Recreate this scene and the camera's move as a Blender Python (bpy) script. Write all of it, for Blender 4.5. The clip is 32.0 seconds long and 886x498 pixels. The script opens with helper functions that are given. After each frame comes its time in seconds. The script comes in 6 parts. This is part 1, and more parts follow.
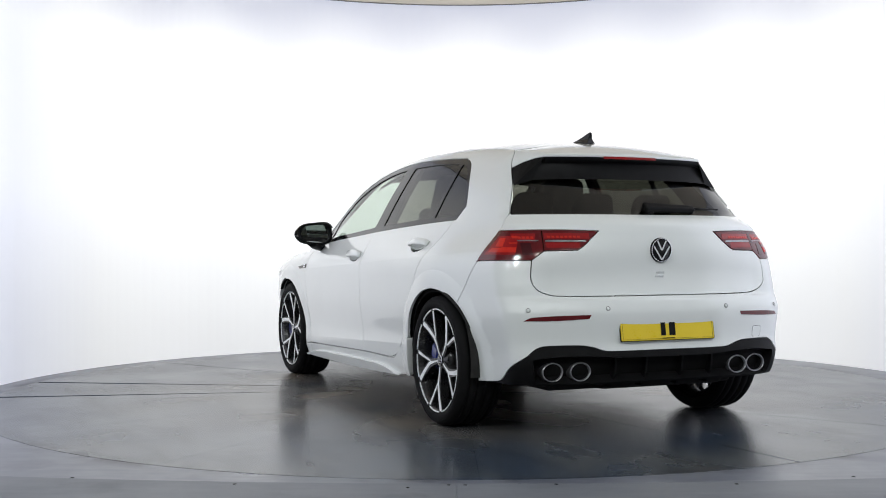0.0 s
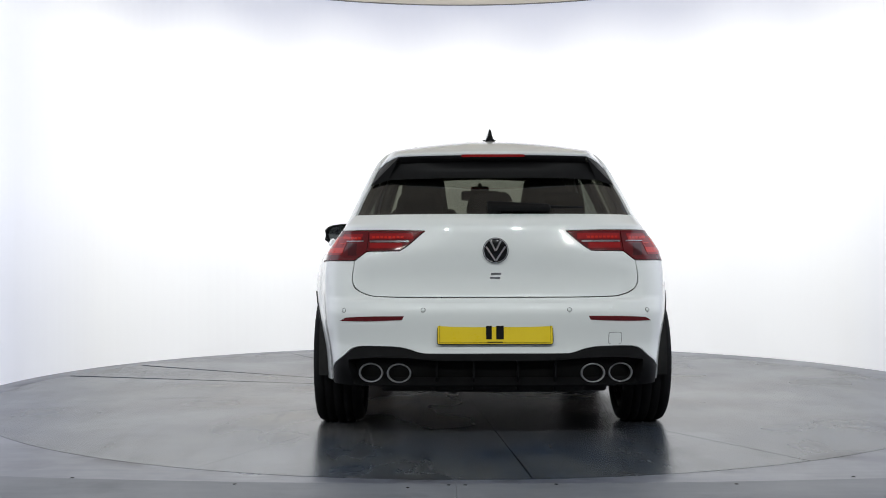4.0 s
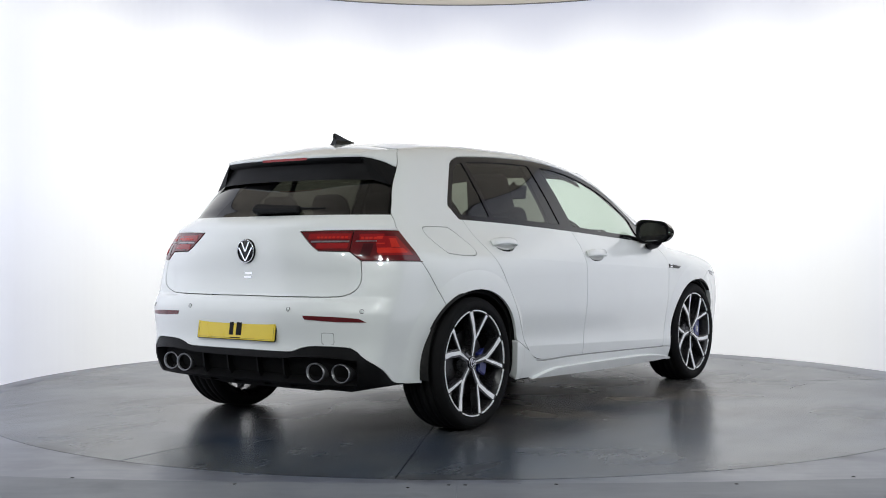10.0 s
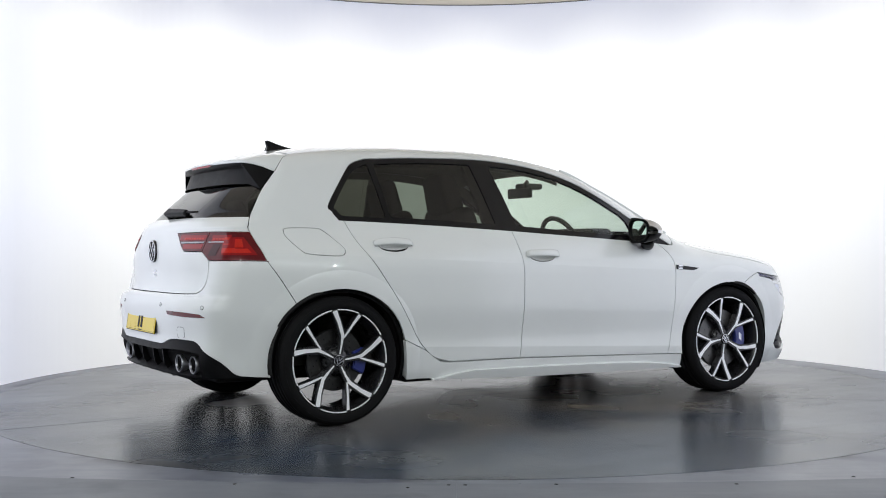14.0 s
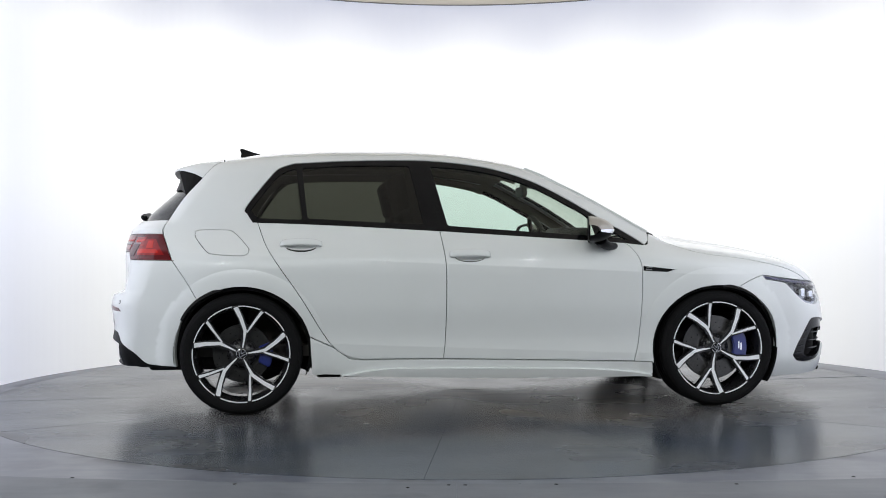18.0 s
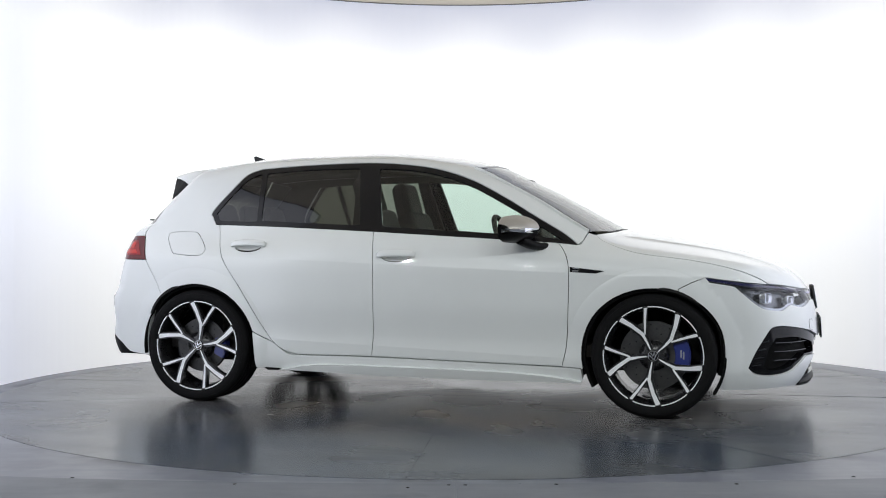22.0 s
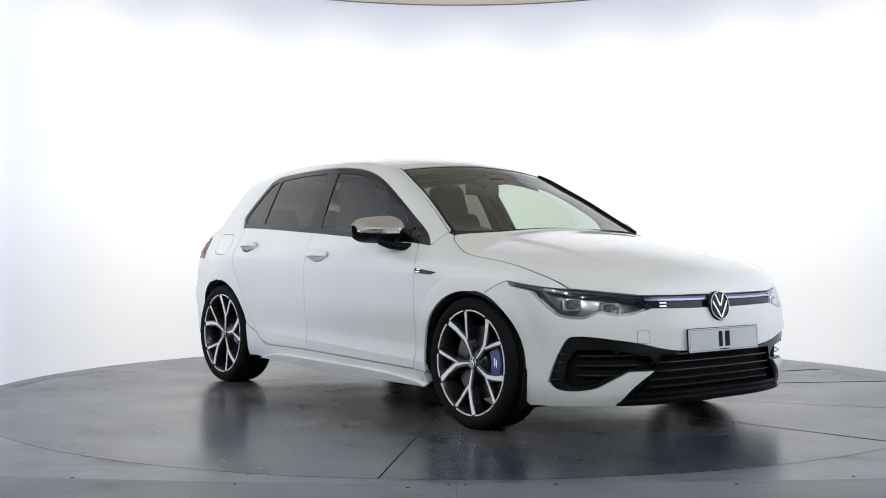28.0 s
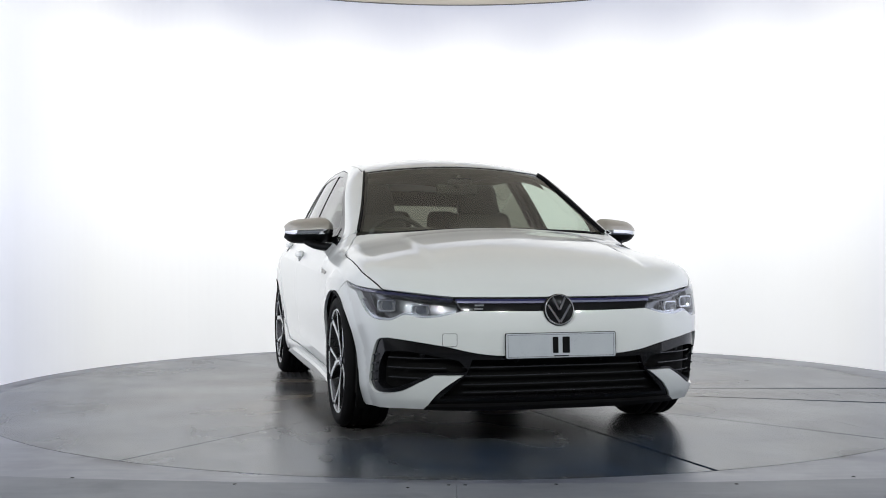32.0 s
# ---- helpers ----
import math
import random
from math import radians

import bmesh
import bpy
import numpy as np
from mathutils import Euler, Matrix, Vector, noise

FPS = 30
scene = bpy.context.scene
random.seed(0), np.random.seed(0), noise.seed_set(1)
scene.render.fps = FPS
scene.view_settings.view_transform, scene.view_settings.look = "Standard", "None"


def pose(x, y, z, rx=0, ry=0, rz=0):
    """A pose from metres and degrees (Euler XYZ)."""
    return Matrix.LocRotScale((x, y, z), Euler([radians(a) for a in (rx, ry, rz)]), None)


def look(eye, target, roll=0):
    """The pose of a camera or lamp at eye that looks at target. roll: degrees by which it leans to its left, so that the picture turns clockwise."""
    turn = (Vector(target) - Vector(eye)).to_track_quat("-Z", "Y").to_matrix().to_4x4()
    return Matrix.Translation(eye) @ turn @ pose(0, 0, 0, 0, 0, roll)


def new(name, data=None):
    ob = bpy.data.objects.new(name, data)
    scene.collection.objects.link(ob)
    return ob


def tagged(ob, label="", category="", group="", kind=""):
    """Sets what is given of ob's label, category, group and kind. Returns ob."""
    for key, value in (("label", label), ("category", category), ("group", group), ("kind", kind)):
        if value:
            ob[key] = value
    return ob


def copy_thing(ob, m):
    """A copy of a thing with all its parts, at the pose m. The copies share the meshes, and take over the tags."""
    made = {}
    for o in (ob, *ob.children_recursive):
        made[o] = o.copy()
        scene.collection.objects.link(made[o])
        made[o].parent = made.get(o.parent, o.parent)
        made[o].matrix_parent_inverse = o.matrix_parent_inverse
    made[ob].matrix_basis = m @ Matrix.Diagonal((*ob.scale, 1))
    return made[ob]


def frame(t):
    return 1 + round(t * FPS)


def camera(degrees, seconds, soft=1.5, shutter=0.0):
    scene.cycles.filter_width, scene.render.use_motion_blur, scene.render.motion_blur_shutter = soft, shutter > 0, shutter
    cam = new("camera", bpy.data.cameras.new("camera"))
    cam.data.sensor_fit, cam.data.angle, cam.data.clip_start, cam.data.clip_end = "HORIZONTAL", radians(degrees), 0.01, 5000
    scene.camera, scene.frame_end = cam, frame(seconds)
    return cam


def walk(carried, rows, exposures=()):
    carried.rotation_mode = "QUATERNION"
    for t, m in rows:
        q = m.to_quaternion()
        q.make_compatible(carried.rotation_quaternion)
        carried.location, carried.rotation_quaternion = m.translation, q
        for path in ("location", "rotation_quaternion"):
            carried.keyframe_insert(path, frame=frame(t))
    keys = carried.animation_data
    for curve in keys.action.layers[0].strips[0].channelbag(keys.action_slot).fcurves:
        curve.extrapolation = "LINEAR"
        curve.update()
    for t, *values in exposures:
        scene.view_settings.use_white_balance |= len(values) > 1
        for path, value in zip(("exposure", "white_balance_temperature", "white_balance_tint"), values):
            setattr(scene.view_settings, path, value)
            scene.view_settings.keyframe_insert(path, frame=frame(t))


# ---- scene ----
cam = camera(42.71, 32.0, 1.0)
EYE = (0.0, -7.179, 0.875)
AIM = (EYE[0] - 0.0163 * 10, EYE[1] + 10, EYE[2] + 0.0107)
walk(cam, [(0, look(EYE, AIM, -0.155)), (32, look(EYE, AIM, -0.155))])

# ---- light: the wall of the round booth glows, its lighting painted into that glow; the hall behind the camera is lit by soft ceiling lamps ----
scene.view_settings.exposure = 0.0
world = bpy.data.worlds.new("world")
world.use_nodes = True
world.node_tree.nodes["Background"].inputs[0].default_value = (0.8, 0.85, 1.0, 1)
world.node_tree.nodes["Background"].inputs[1].default_value = 0.02
scene.world = world


def area_lamp(name, m, sx, sy, watts, colour=(1, 1, 1)):
    data = bpy.data.lights.new(name, "AREA")
    data.shape, data.size, data.size_y, data.energy, data.color = "RECTANGLE", sx, sy, watts, colour
    ob = new(name, data)
    ob.matrix_world = m
    return ob


for lx in (-4.0, -2.4, -0.8, 0.8, 2.4, 4.0):
    area_lamp("hall_lamp", pose(lx, -6.2, 3.5, 18, 0, 0), 0.14, 0.09, 40, (0.94, 0.985, 0.985))


# the wall's painted lighting: overall strength, share at the foot, share at the top
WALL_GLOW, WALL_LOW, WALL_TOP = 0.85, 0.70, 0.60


# ---- materials ----
def material(name, colour=(0.8, 0.8, 0.8), rough=0.5, metal=0.0, coat=0.0, spec=0.5):
    mat = bpy.data.materials.new(name)
    mat.use_nodes = True
    b = mat.node_tree.nodes["Principled BSDF"]
    b.inputs["Base Color"].default_value = (*colour, 1)
    b.inputs["Roughness"].default_value = rough
    b.inputs["Metallic"].default_value = metal
    b.inputs["Coat Weight"].default_value = coat
    b.inputs["Coat Roughness"].default_value = 0.03
    b.inputs["Specular IOR Level"].default_value = spec
    return mat


class Graph:
    """Short hand for wiring nodes."""
    def __init__(self, mat):
        self.t = mat.node_tree
        self.bsdf = self.t.nodes["Principled BSDF"]

    def node(self, kind, **inputs):
        n = self.t.nodes.new("ShaderNode" + kind)
        for k, v in inputs.items():
            k = k.replace("_", " ")
            if isinstance(v, bpy.types.NodeSocket):
                self.t.links.new(v, n.inputs[k])
            else:
                n.inputs[k].default_value = v
        return n

    def math(self, op, a, b=0.0, clamp=False):
        n = self.t.nodes.new("ShaderNodeMath")
        n.operation, n.use_clamp = op, clamp
        for i, v in enumerate((a, b)):
            if isinstance(v, bpy.types.NodeSocket):
                self.t.links.new(v, n.inputs[i])
            else:
                n.inputs[i].default_value = v
        return n.outputs[0]

    def ramp(self, fac, stops):
        n = self.t.nodes.new("ShaderNodeValToRGB")
        r = n.color_ramp
        while len(r.elements) < len(stops):
            r.elements.new(0.5)
        for e, (p, c) in zip(r.elements, stops):
            e.position, e.color = p, (*(c if isinstance(c, tuple) else (c, c, c)), 1)
        self.t.links.new(fac, n.inputs[0])
        return n.outputs[0]

    def mix(self, fac, a, b):
        n = self.t.nodes.new("ShaderNodeMix")
        n.data_type = "RGBA"
        for i, v in ((0, fac), (6, a), (7, b)):
            if isinstance(v, bpy.types.NodeSocket):
                self.t.links.new(v, n.inputs[i])
            else:
                n.inputs[i].default_value = v if i == 0 else (*v, 1)
        return n.outputs[2]

    def coords(self, which="Object"):
        return self.t.nodes.new("ShaderNodeTexCoord").outputs[which]

    def noise(self, vec, scale, detail=4.0, rough=0.55):
        return self.node("TexNoise", Vector=vec, Scale=scale, Detail=detail, Roughness=rough).outputs[0]

    def link(self, socket, name):
        self.t.links.new(socket, self.bsdf.inputs[name])

    def bump(self, height, strength, distance=0.002):
        self.link(self.node("Bump", Height=height, Strength=strength, Distance=distance).outputs[0], "Normal")


PAINT = material("white_paint", (0.78, 0.80, 0.80), 0.35, 0, 1.0)
BLACK_GLOSS = material("gloss_black_trim", (0.006, 0.006, 0.007), 0.10, 0, 0.0, 0.35)
# materials of the car
def paint_white():
    g = Graph(PAINT)
    v = g.coords()
    fine = g.noise(v, 900.0, 2)
    dirt = g.noise(v, 3.0, 5)
    g.link(g.mix(g.ramp(dirt, [(0.45, 0.0), (0.8, 1.0)]), (0.79, 0.812, 0.798), (0.766, 0.787, 0.774)), "Base Color")
    g.link(g.ramp(fine, [(0.3, 0.30), (0.7, 0.36)]), "Roughness")


paint_white()


def grained(name, a, b, rough, scale, bump=0.0, metal=0.0, coat=0.0, dist=0.001):
    """A surface with two scales of variation and a fine grain."""
    mat = material(name, a, rough, metal, coat)
    g = Graph(mat)
    v = g.coords()
    big, small = g.noise(v, scale * 0.07, 4), g.noise(v, scale, 5)
    both = g.math("ADD", g.math("MULTIPLY", big, 0.55), g.math("MULTIPLY", small, 0.45))
    g.link(g.mix(g.ramp(both, [(0.35, 0.0), (0.65, 1.0)]), a, b), "Base Color")
    g.link(g.ramp(both, [(0.3, max(0.02, rough * 0.8)), (0.7, min(1.0, rough * 1.2))]), "Roughness")
    if bump:
        g.bump(small, bump, dist)
    return mat


TYRE = grained("tyre_rubber", (0.006, 0.006, 0.0065), (0.0095, 0.0095, 0.010), 0.75, 90, 0.25)
TYRE.node_tree.nodes["Principled BSDF"].inputs["Specular IOR Level"].default_value = 0.12
BLACK_SATIN = grained("satin_black_plastic", (0.0045, 0.0045, 0.005), (0.008, 0.008, 0.0085), 0.45, 220, 0.15)
LIGHT_GUIDE = material("pale_light_guide", (0.60, 0.62, 0.66), 0.22, 0.7)
PIT = grained("dark_mesh", (0.004, 0.004, 0.004), (0.008, 0.008, 0.008), 0.8, 300, 0.4)
LAMP_PIT = grained("lamp_inside", (0.18, 0.184, 0.192), (0.24, 0.244, 0.252), 0.24, 60, 0, 0.9)
STEEL = grained("dark_steel", (0.30, 0.30, 0.31), (0.36, 0.36, 0.37), 0.28, 200, 0, 1.0)
for dark in (BLACK_SATIN, PIT):
    dark.node_tree.nodes["Principled BSDF"].inputs["Specular IOR Level"].default_value = 0.12
CHROME = material("bright_chrome", (0.80, 0.81, 0.83), 0.09, 1.0)
CHROME_DULL = material("dull_chrome", (0.36, 0.36, 0.375), 0.34, 0.95)
GRILLE_BAR = material("grille_bar_black", (0.035, 0.036, 0.040), 0.22, 0.3)
MIRROR = material("mirror_glass", (0.85, 0.9, 0.9), 0.01, 1.0)
SILVER_BLUE = material("silver_blue_strip", (0.42, 0.43, 0.60), 0.2, 0.9)
BLUE_BLACK = material("blue_black_strip", (0.022, 0.022, 0.085), 0.15, 0.0, 0.6)
PLATE_WHITE = grained("plate_white", (0.55, 0.58, 0.62), (0.60, 0.63, 0.66), 0.3, 120, 0, 0, 0.3)
PLATE_YELLOW = grained("plate_yellow", (0.76, 0.55, 0.012), (0.80, 0.60, 0.015), 0.3, 120, 0, 0, 0.3)
MIRROR_CAP = grained("satin_silver_cap", (0.44, 0.415, 0.375), (0.47, 0.445, 0.40), 0.42, 90, 0, 0.45)
ALLOY = grained("machined_alloy", (0.90, 0.91, 0.92), (0.95, 0.96, 0.97), 0.34, 400, 0.05, 0.1)
WHEEL_BLACK = grained("wheel_black", (0.010, 0.010, 0.011), (0.016, 0.016, 0.017), 0.28, 150, 0, 0, 0.4)
DISC = grained("brake_disc", (0.11, 0.11, 0.11), (0.16, 0.156, 0.15), 0.33, 90, 0.05, 1.0)
# same metal, darkened for the shade the rear discs sit in
DISC_SHADED = grained("shaded_rear_disc", (0.045, 0.045, 0.045), (0.07, 0.069, 0.067), 0.4, 90, 0.05, 1.0)
CALIPER = grained("caliper_blue", (0.012, 0.022, 0.16), (0.015, 0.028, 0.19), 0.3, 120, 0, 0, 0.6)
SEAT = grained("seat_cloth", (0.042, 0.037, 0.031), (0.062, 0.055, 0.046), 0.85, 260, 0.3)
DASH = grained("dash_plastic", (0.040, 0.036, 0.030), (0.054, 0.049, 0.041), 0.6, 300, 0.3)
LINER = grained("dark_headliner", (0.14, 0.122, 0.092), (0.17, 0.150, 0.115), 0.9, 300, 0.2)
UNDER = grained("underbody", (0.01, 0.01, 0.01), (0.03, 0.029, 0.028), 0.8, 25, 0.4, 0, 0, 0.004)


UNDER.node_tree.nodes["Principled BSDF"].inputs["Specular IOR Level"].default_value = 0.2


def glass(name, tint, gloss=0.02, ior=1.5):
    """Thin glass: lets light through tinted, mirrors more at low angles."""
    mat = bpy.data.materials.new(name)
    mat.use_nodes = True
    t = mat.node_tree
    t.nodes.remove(t.nodes["Principled BSDF"])
    clear, mirror, mix, lean, power, scale = (t.nodes.new("ShaderNode" + k) for k in ("BsdfTransparent", "BsdfGlossy", "MixShader", "LayerWeight", "Math", "Math"))
    clear.inputs[0].default_value = (*tint, 1)
    mirror.inputs["Roughness"].default_value = gloss
    lean.inputs[0].default_value = 0.5
    power.operation, scale.operation = "POWER", "MULTIPLY_ADD"
    power.inputs[1].default_value = 5.0
    base = ((ior - 1) / (ior + 1)) ** 2 * 1.8
    scale.inputs[1].default_value, scale.inputs[2].default_value = 1 - base, base
    t.links.new(lean.outputs["Facing"], power.inputs[0])
    t.links.new(power.outputs[0], scale.inputs[0])
    t.links.new(scale.outputs[0], mix.inputs[0])
    t.links.new(clear.outputs[0], mix.inputs[1])
    t.links.new(mirror.outputs[0], mix.inputs[2])
    t.links.new(mix.outputs[0], t.nodes["Material Output"].inputs[0])
    return mat


GLASS = glass("side_glass", (0.74, 0.84, 0.78))
SCREEN_GLASS = glass("screen_glass", (0.78, 0.83, 0.75), 0.02, 1.62)
PRIVACY = glass("privacy_glass", (0.185, 0.195, 0.165))
REAR_GLASS = glass("rear_glass", (0.135, 0.135, 0.115))
LENS = glass("lamp_lens", (0.93, 0.94, 0.96))
LENS_BALL = material("projector_ball", (0.12, 0.13, 0.15), 0.03, 0.0, 1.0)


def red_lamp(name, colour, rough=0.12):
    mat = grained(name, colour, tuple(c * 0.75 for c in colour), rough, 180, 0.1, 0, 0.35)
    mat.node_tree.nodes["Principled BSDF"].inputs["Specular IOR Level"].default_value = 0.3
    return mat


RED_LAMP = red_lamp("red_lens", (0.32, 0.011, 0.012))
RED_DARK = red_lamp("dark_red_lens", (0.125, 0.008, 0.010))
RED_CORE = red_lamp("bright_red_core", (0.62, 0.028, 0.016))
RED_SMOKE = red_lamp("smoked_lens", (0.060, 0.006, 0.008))
# ---- the car's body as one smooth function: below zero inside, above zero outside ----
def curve_through(xs, ys):
    """A smooth curve (monotone cubic) through a few knots."""
    xs, ys = np.array(xs, float), np.array(ys, float)
    h, d = np.diff(xs), np.diff(ys) / np.diff(xs)
    m = np.empty(len(xs))
    m[0], m[-1] = d[0], d[-1]
    m[1:-1] = np.where(d[1:] * d[:-1] > 0, 2 * d[1:] * d[:-1] / np.where(d[1:] + d[:-1] == 0, 1, d[1:] + d[:-1]), 0)

    def f(x):
        x = np.asarray(x, float)
        i = np.clip(np.searchsorted(xs, x) - 1, 0, len(h) - 1)
        s = (np.clip(x, xs[0], xs[-1]) - xs[i]) / h[i]
        out = ((1 + 2 * s) * (1 - s) ** 2 * ys[i] + s * (1 - s) ** 2 * h[i] * m[i]
               + s * s * (3 - 2 * s) * ys[i + 1] + s * s * (s - 1) * h[i] * m[i + 1])
        return out + np.where(x < xs[0], (x - xs[0]) * m[0], 0) + np.where(x > xs[-1], (x - xs[-1]) * m[-1], 0)
    return f


TOP = curve_through([-2.2, -1.8, -1.57, -1.36, -1.11, -0.76, -0.41, -0.2, 0.01, 0.18, 0.29, 0.5, 0.64, 0.82, 1.0, 1.07, 1.2, 1.35, 1.53, 1.7, 1.88, 2.0, 2.08, 2.16],
                    [1.26, 1.355, 1.404, 1.435, 1.463, 1.479, 1.48, 1.471, 1.448, 1.419, 1.39, 1.295, 1.226, 1.127, 1.028, 0.996, 0.968, 0.944, 0.912, 0.874, 0.817, 0.764, 0.72, 0.66])
CROWN = curve_through([-1.8, -0.8, 0.2, 0.95, 1.4, 2.1], [0.2, 0.2, 0.19, 0.16, 0.13, 0.07])
SIDE = curve_through([0.1, 0.16, 0.2, 0.25, 0.3, 0.385, 0.41, 0.6, 0.74, 0.82, 0.87, 0.94, 1.0, 1.2, 1.4, 1.6],
                     [0.79, 0.821, 0.838, 0.853, 0.858, 0.864, 0.867, 0.891, 0.893, 0.886, 0.870, 0.834, 0.799, 0.700, 0.585, 0.45])
TAPER_HI = curve_through([-2.0, -1.7, -1.28, -0.3, 0.3, 0.9, 1.4, 2.2], [0.12, 0.085, 0.045, 0.0, 0.0, 0.055, 0.04, 0.06])
TAPER_LO = curve_through([-2.1, -1.7, -1.5, -1.2, 1.2, 1.5, 1.8, 2.2], [0.14, 0.072, 0.03, 0.0, 0.0, 0.015, 0.055, 0.13])
FRONT = curve_through([0.1, 0.17, 0.22, 0.3, 0.4, 0.5, 0.58, 0.66, 0.72, 0.8], [2.04, 2.09, 2.116, 2.131, 2.136, 2.13, 2.115, 2.09, 2.065, 2.02])
REAR = curve_through([0.1, 0.2, 0.28, 0.36, 0.45, 0.58, 0.635, 0.662, 0.75, 0.87, 0.95, 0.99, 1.02, 1.05, 1.1, 1.29, 1.4],
                     [1.85, 1.98, 2.05, 2.075, 2.065, 2.078, 2.064, 2.008, 1.998, 2.008, 2.0, 1.99, 1.965, 1.915, 1.865, 1.65, 1.54])
LEDGE = curve_through([0.5, 0.58, 0.635, 0.662, 0.70, 0.75, 0.84, 0.87], [0.0, 0.0, -0.008, 0.033, 0.032, 0.022, 0.0, 0.0])


def soft_max(a, b, k):
    h = np.clip(0.5 + 0.5 * (a - b) / k, 0, 1)
    return b + (a - b) * h + k * h * (1 - h)


FLARE = 0.452


def LOW_CREASE(x):
    return 0.338 - 0.042 * x


def SHOULDER(x):
    return 0.792 - 0.045 * np.clip(x, -1.75, 1.2)


def body(x, y, z):
    y = np.sqrt(y * y + 1e-6)
    slope = (TOP(x + 0.01) - TOP(x - 0.01)) / 0.02
    fold = np.clip((0.50 + 0.07 * np.clip(x - 1.6, 0, 1) - y) / 0.05 + 0.5, 0, 1)
    fold = 0.008 * fold * fold * (3 - 2 * fold) * np.clip((x - 1.06) / 0.12, 0, 1) * np.clip((2.0 - x) / 0.15, 0, 1)
    top = (z - TOP(x) - fold + CROWN(x) * y * y) / np.sqrt(1 + slope * slope)
    hi = np.clip((z - 0.78) / 0.2, 0, 1)
    hi = hi * hi * (3 - 2 * hi)
    width = SIDE(z) - TAPER_HI(x) * hi - TAPER_LO(x) * (1 - hi)
    # the doors kick out below a crease that falls towards the front, and lean in above the shoulder line
    between = np.clip((x + 1.02) / 0.10, 0, 1) * np.clip((1.00 - x) / 0.10, 0, 1)
    width = width + 0.010 * between * np.exp(-np.maximum(z - LOW_CREASE(x), 0) / 0.055)
    width = width - 0.006 * (1 - np.exp(-np.maximum(z - SHOULDER(x), 0) / 0.045))
    for hub in (1.303, -1.325):
        near = np.maximum(FLARE - np.hypot(x - hub, z - 0.326), 0)
        width = width + 0.011 * (1 - np.exp(-near / 0.042))
    side = (y - width) / 1.1
    front = x - FRONT(z) + 0.35 * (y / 0.9) ** 3.6
    up = np.clip((z - 0.985) / 0.06, 0, 1)
    up = up * up * (3 - 2 * up)
    out = np.clip((y - 0.57) / 0.14, 0, 1)
    rear = -x - REAR(z) - LEDGE(z) * out * out * (3 - 2 * out) + (0.28 + 0.06 * hi + 0.26 * up) * (y / 0.9) ** (4.2 - 1.4 * hi + 0.9 * up)
    k = 0.10 - 0.04 * hi
    f = soft_max(top, side, k)
    f = soft_max(f, front, 0.09)
    f = soft_max(f, rear, 0.045)
    return soft_max(f, 0.115 - z, 0.03)


def land(start, way, far):
    """Where rays from outside first meet the body: start and way are arrays of points and unit vectors."""
    lo, hi, found = np.zeros(len(start)), np.zeros(len(start)), np.zeros(len(start), bool)
    for d in np.linspace(0, far, 44):
        p = start + way * d
        inside = (body(p[:, 0], p[:, 1], p[:, 2]) < 0) & ~found
        hi = np.where(inside, d, hi)
        found |= inside
    lo = hi - far / 43
    for _ in range(17):
        mid = (lo + hi) / 2
        p = start + way * mid[:, None]
        out = body(p[:, 0], p[:, 1], p[:, 2]) > 0
        lo, hi = np.where(out, mid, lo), np.where(out, hi, mid)
    return start + way * hi[:, None], found


def normals_at(p):
    e = 1e-3
    x, y, z = p[:, 0], p[:, 1], p[:, 2]
    n = np.stack([body(x + e, y, z) - body(x - e, y, z), body(x, y + e, z) - body(x, y - e, z), body(x, y, z + e) - body(x, y, z - e)], 1)
    return n / np.maximum(np.linalg.norm(n, axis=1, keepdims=True), 1e-9)
# ---- building helpers ----
def part(name, bm, mat, parent, label=""):
    """Links a bmesh as one mesh object under a thing or a part."""
    me = bpy.data.meshes.new(name)
    bm.to_mesh(me)
    bm.free()
    for m in mat if isinstance(mat, (list, tuple)) else (mat,):
        me.materials.append(m)
    ob = new(name, me)
    ob.parent = parent
    return tagged(ob, label)


def thing(name, label, category, group="", kind=""):
    return tagged(new(name), label, category, group, kind)


def ring_solid(r0, r1, z0, z1, a0, a1, n, centre=(0.0, 0.0)):
    """A solid ring sector between two radii, angles in degrees."""
    bm = bmesh.new()
    full = abs(a1 - a0) >= 359.9
    rows = []
    for i in range(n if full else n + 1):
        a = radians(a0 + (a1 - a0) * i / n)
        c, s = math.cos(a), math.sin(a)
        rows.append([bm.verts.new((centre[0] + r * c, centre[1] + r * s, z)) for r, z in ((r0, z0), (r1, z0), (r1, z1), (r0, z1))])
    for i in range(n):
        a, b = rows[i], rows[(i + 1) % len(rows)]
        for k in range(4):
            bm.faces.new((a[k], a[(k + 1) % 4], b[(k + 1) % 4], b[k]))
    if not full:
        bm.faces.new(rows[0])
        bm.faces.new(rows[-1][::-1])
    bmesh.ops.recalc_face_normals(bm, faces=bm.faces[:])
    return bm


def box_bm(x0, x1, y0, y1, z0, z1, bevel=0.0, seg=2):
    bm = bmesh.new()
    bmesh.ops.create_cube(bm, size=1)
    for v in bm.verts:
        v.co = ((x0 + x1) / 2 + v.co.x * (x1 - x0), (y0 + y1) / 2 + v.co.y * (y1 - y0), (z0 + z1) / 2 + v.co.z * (z1 - z0))
    if bevel:
        bmesh.ops.bevel(bm, geom=bm.edges[:], offset=bevel, segments=seg, affect="EDGES", profile=0.5)
    return bm


from mathutils.geometry import delaunay_2d_cdt


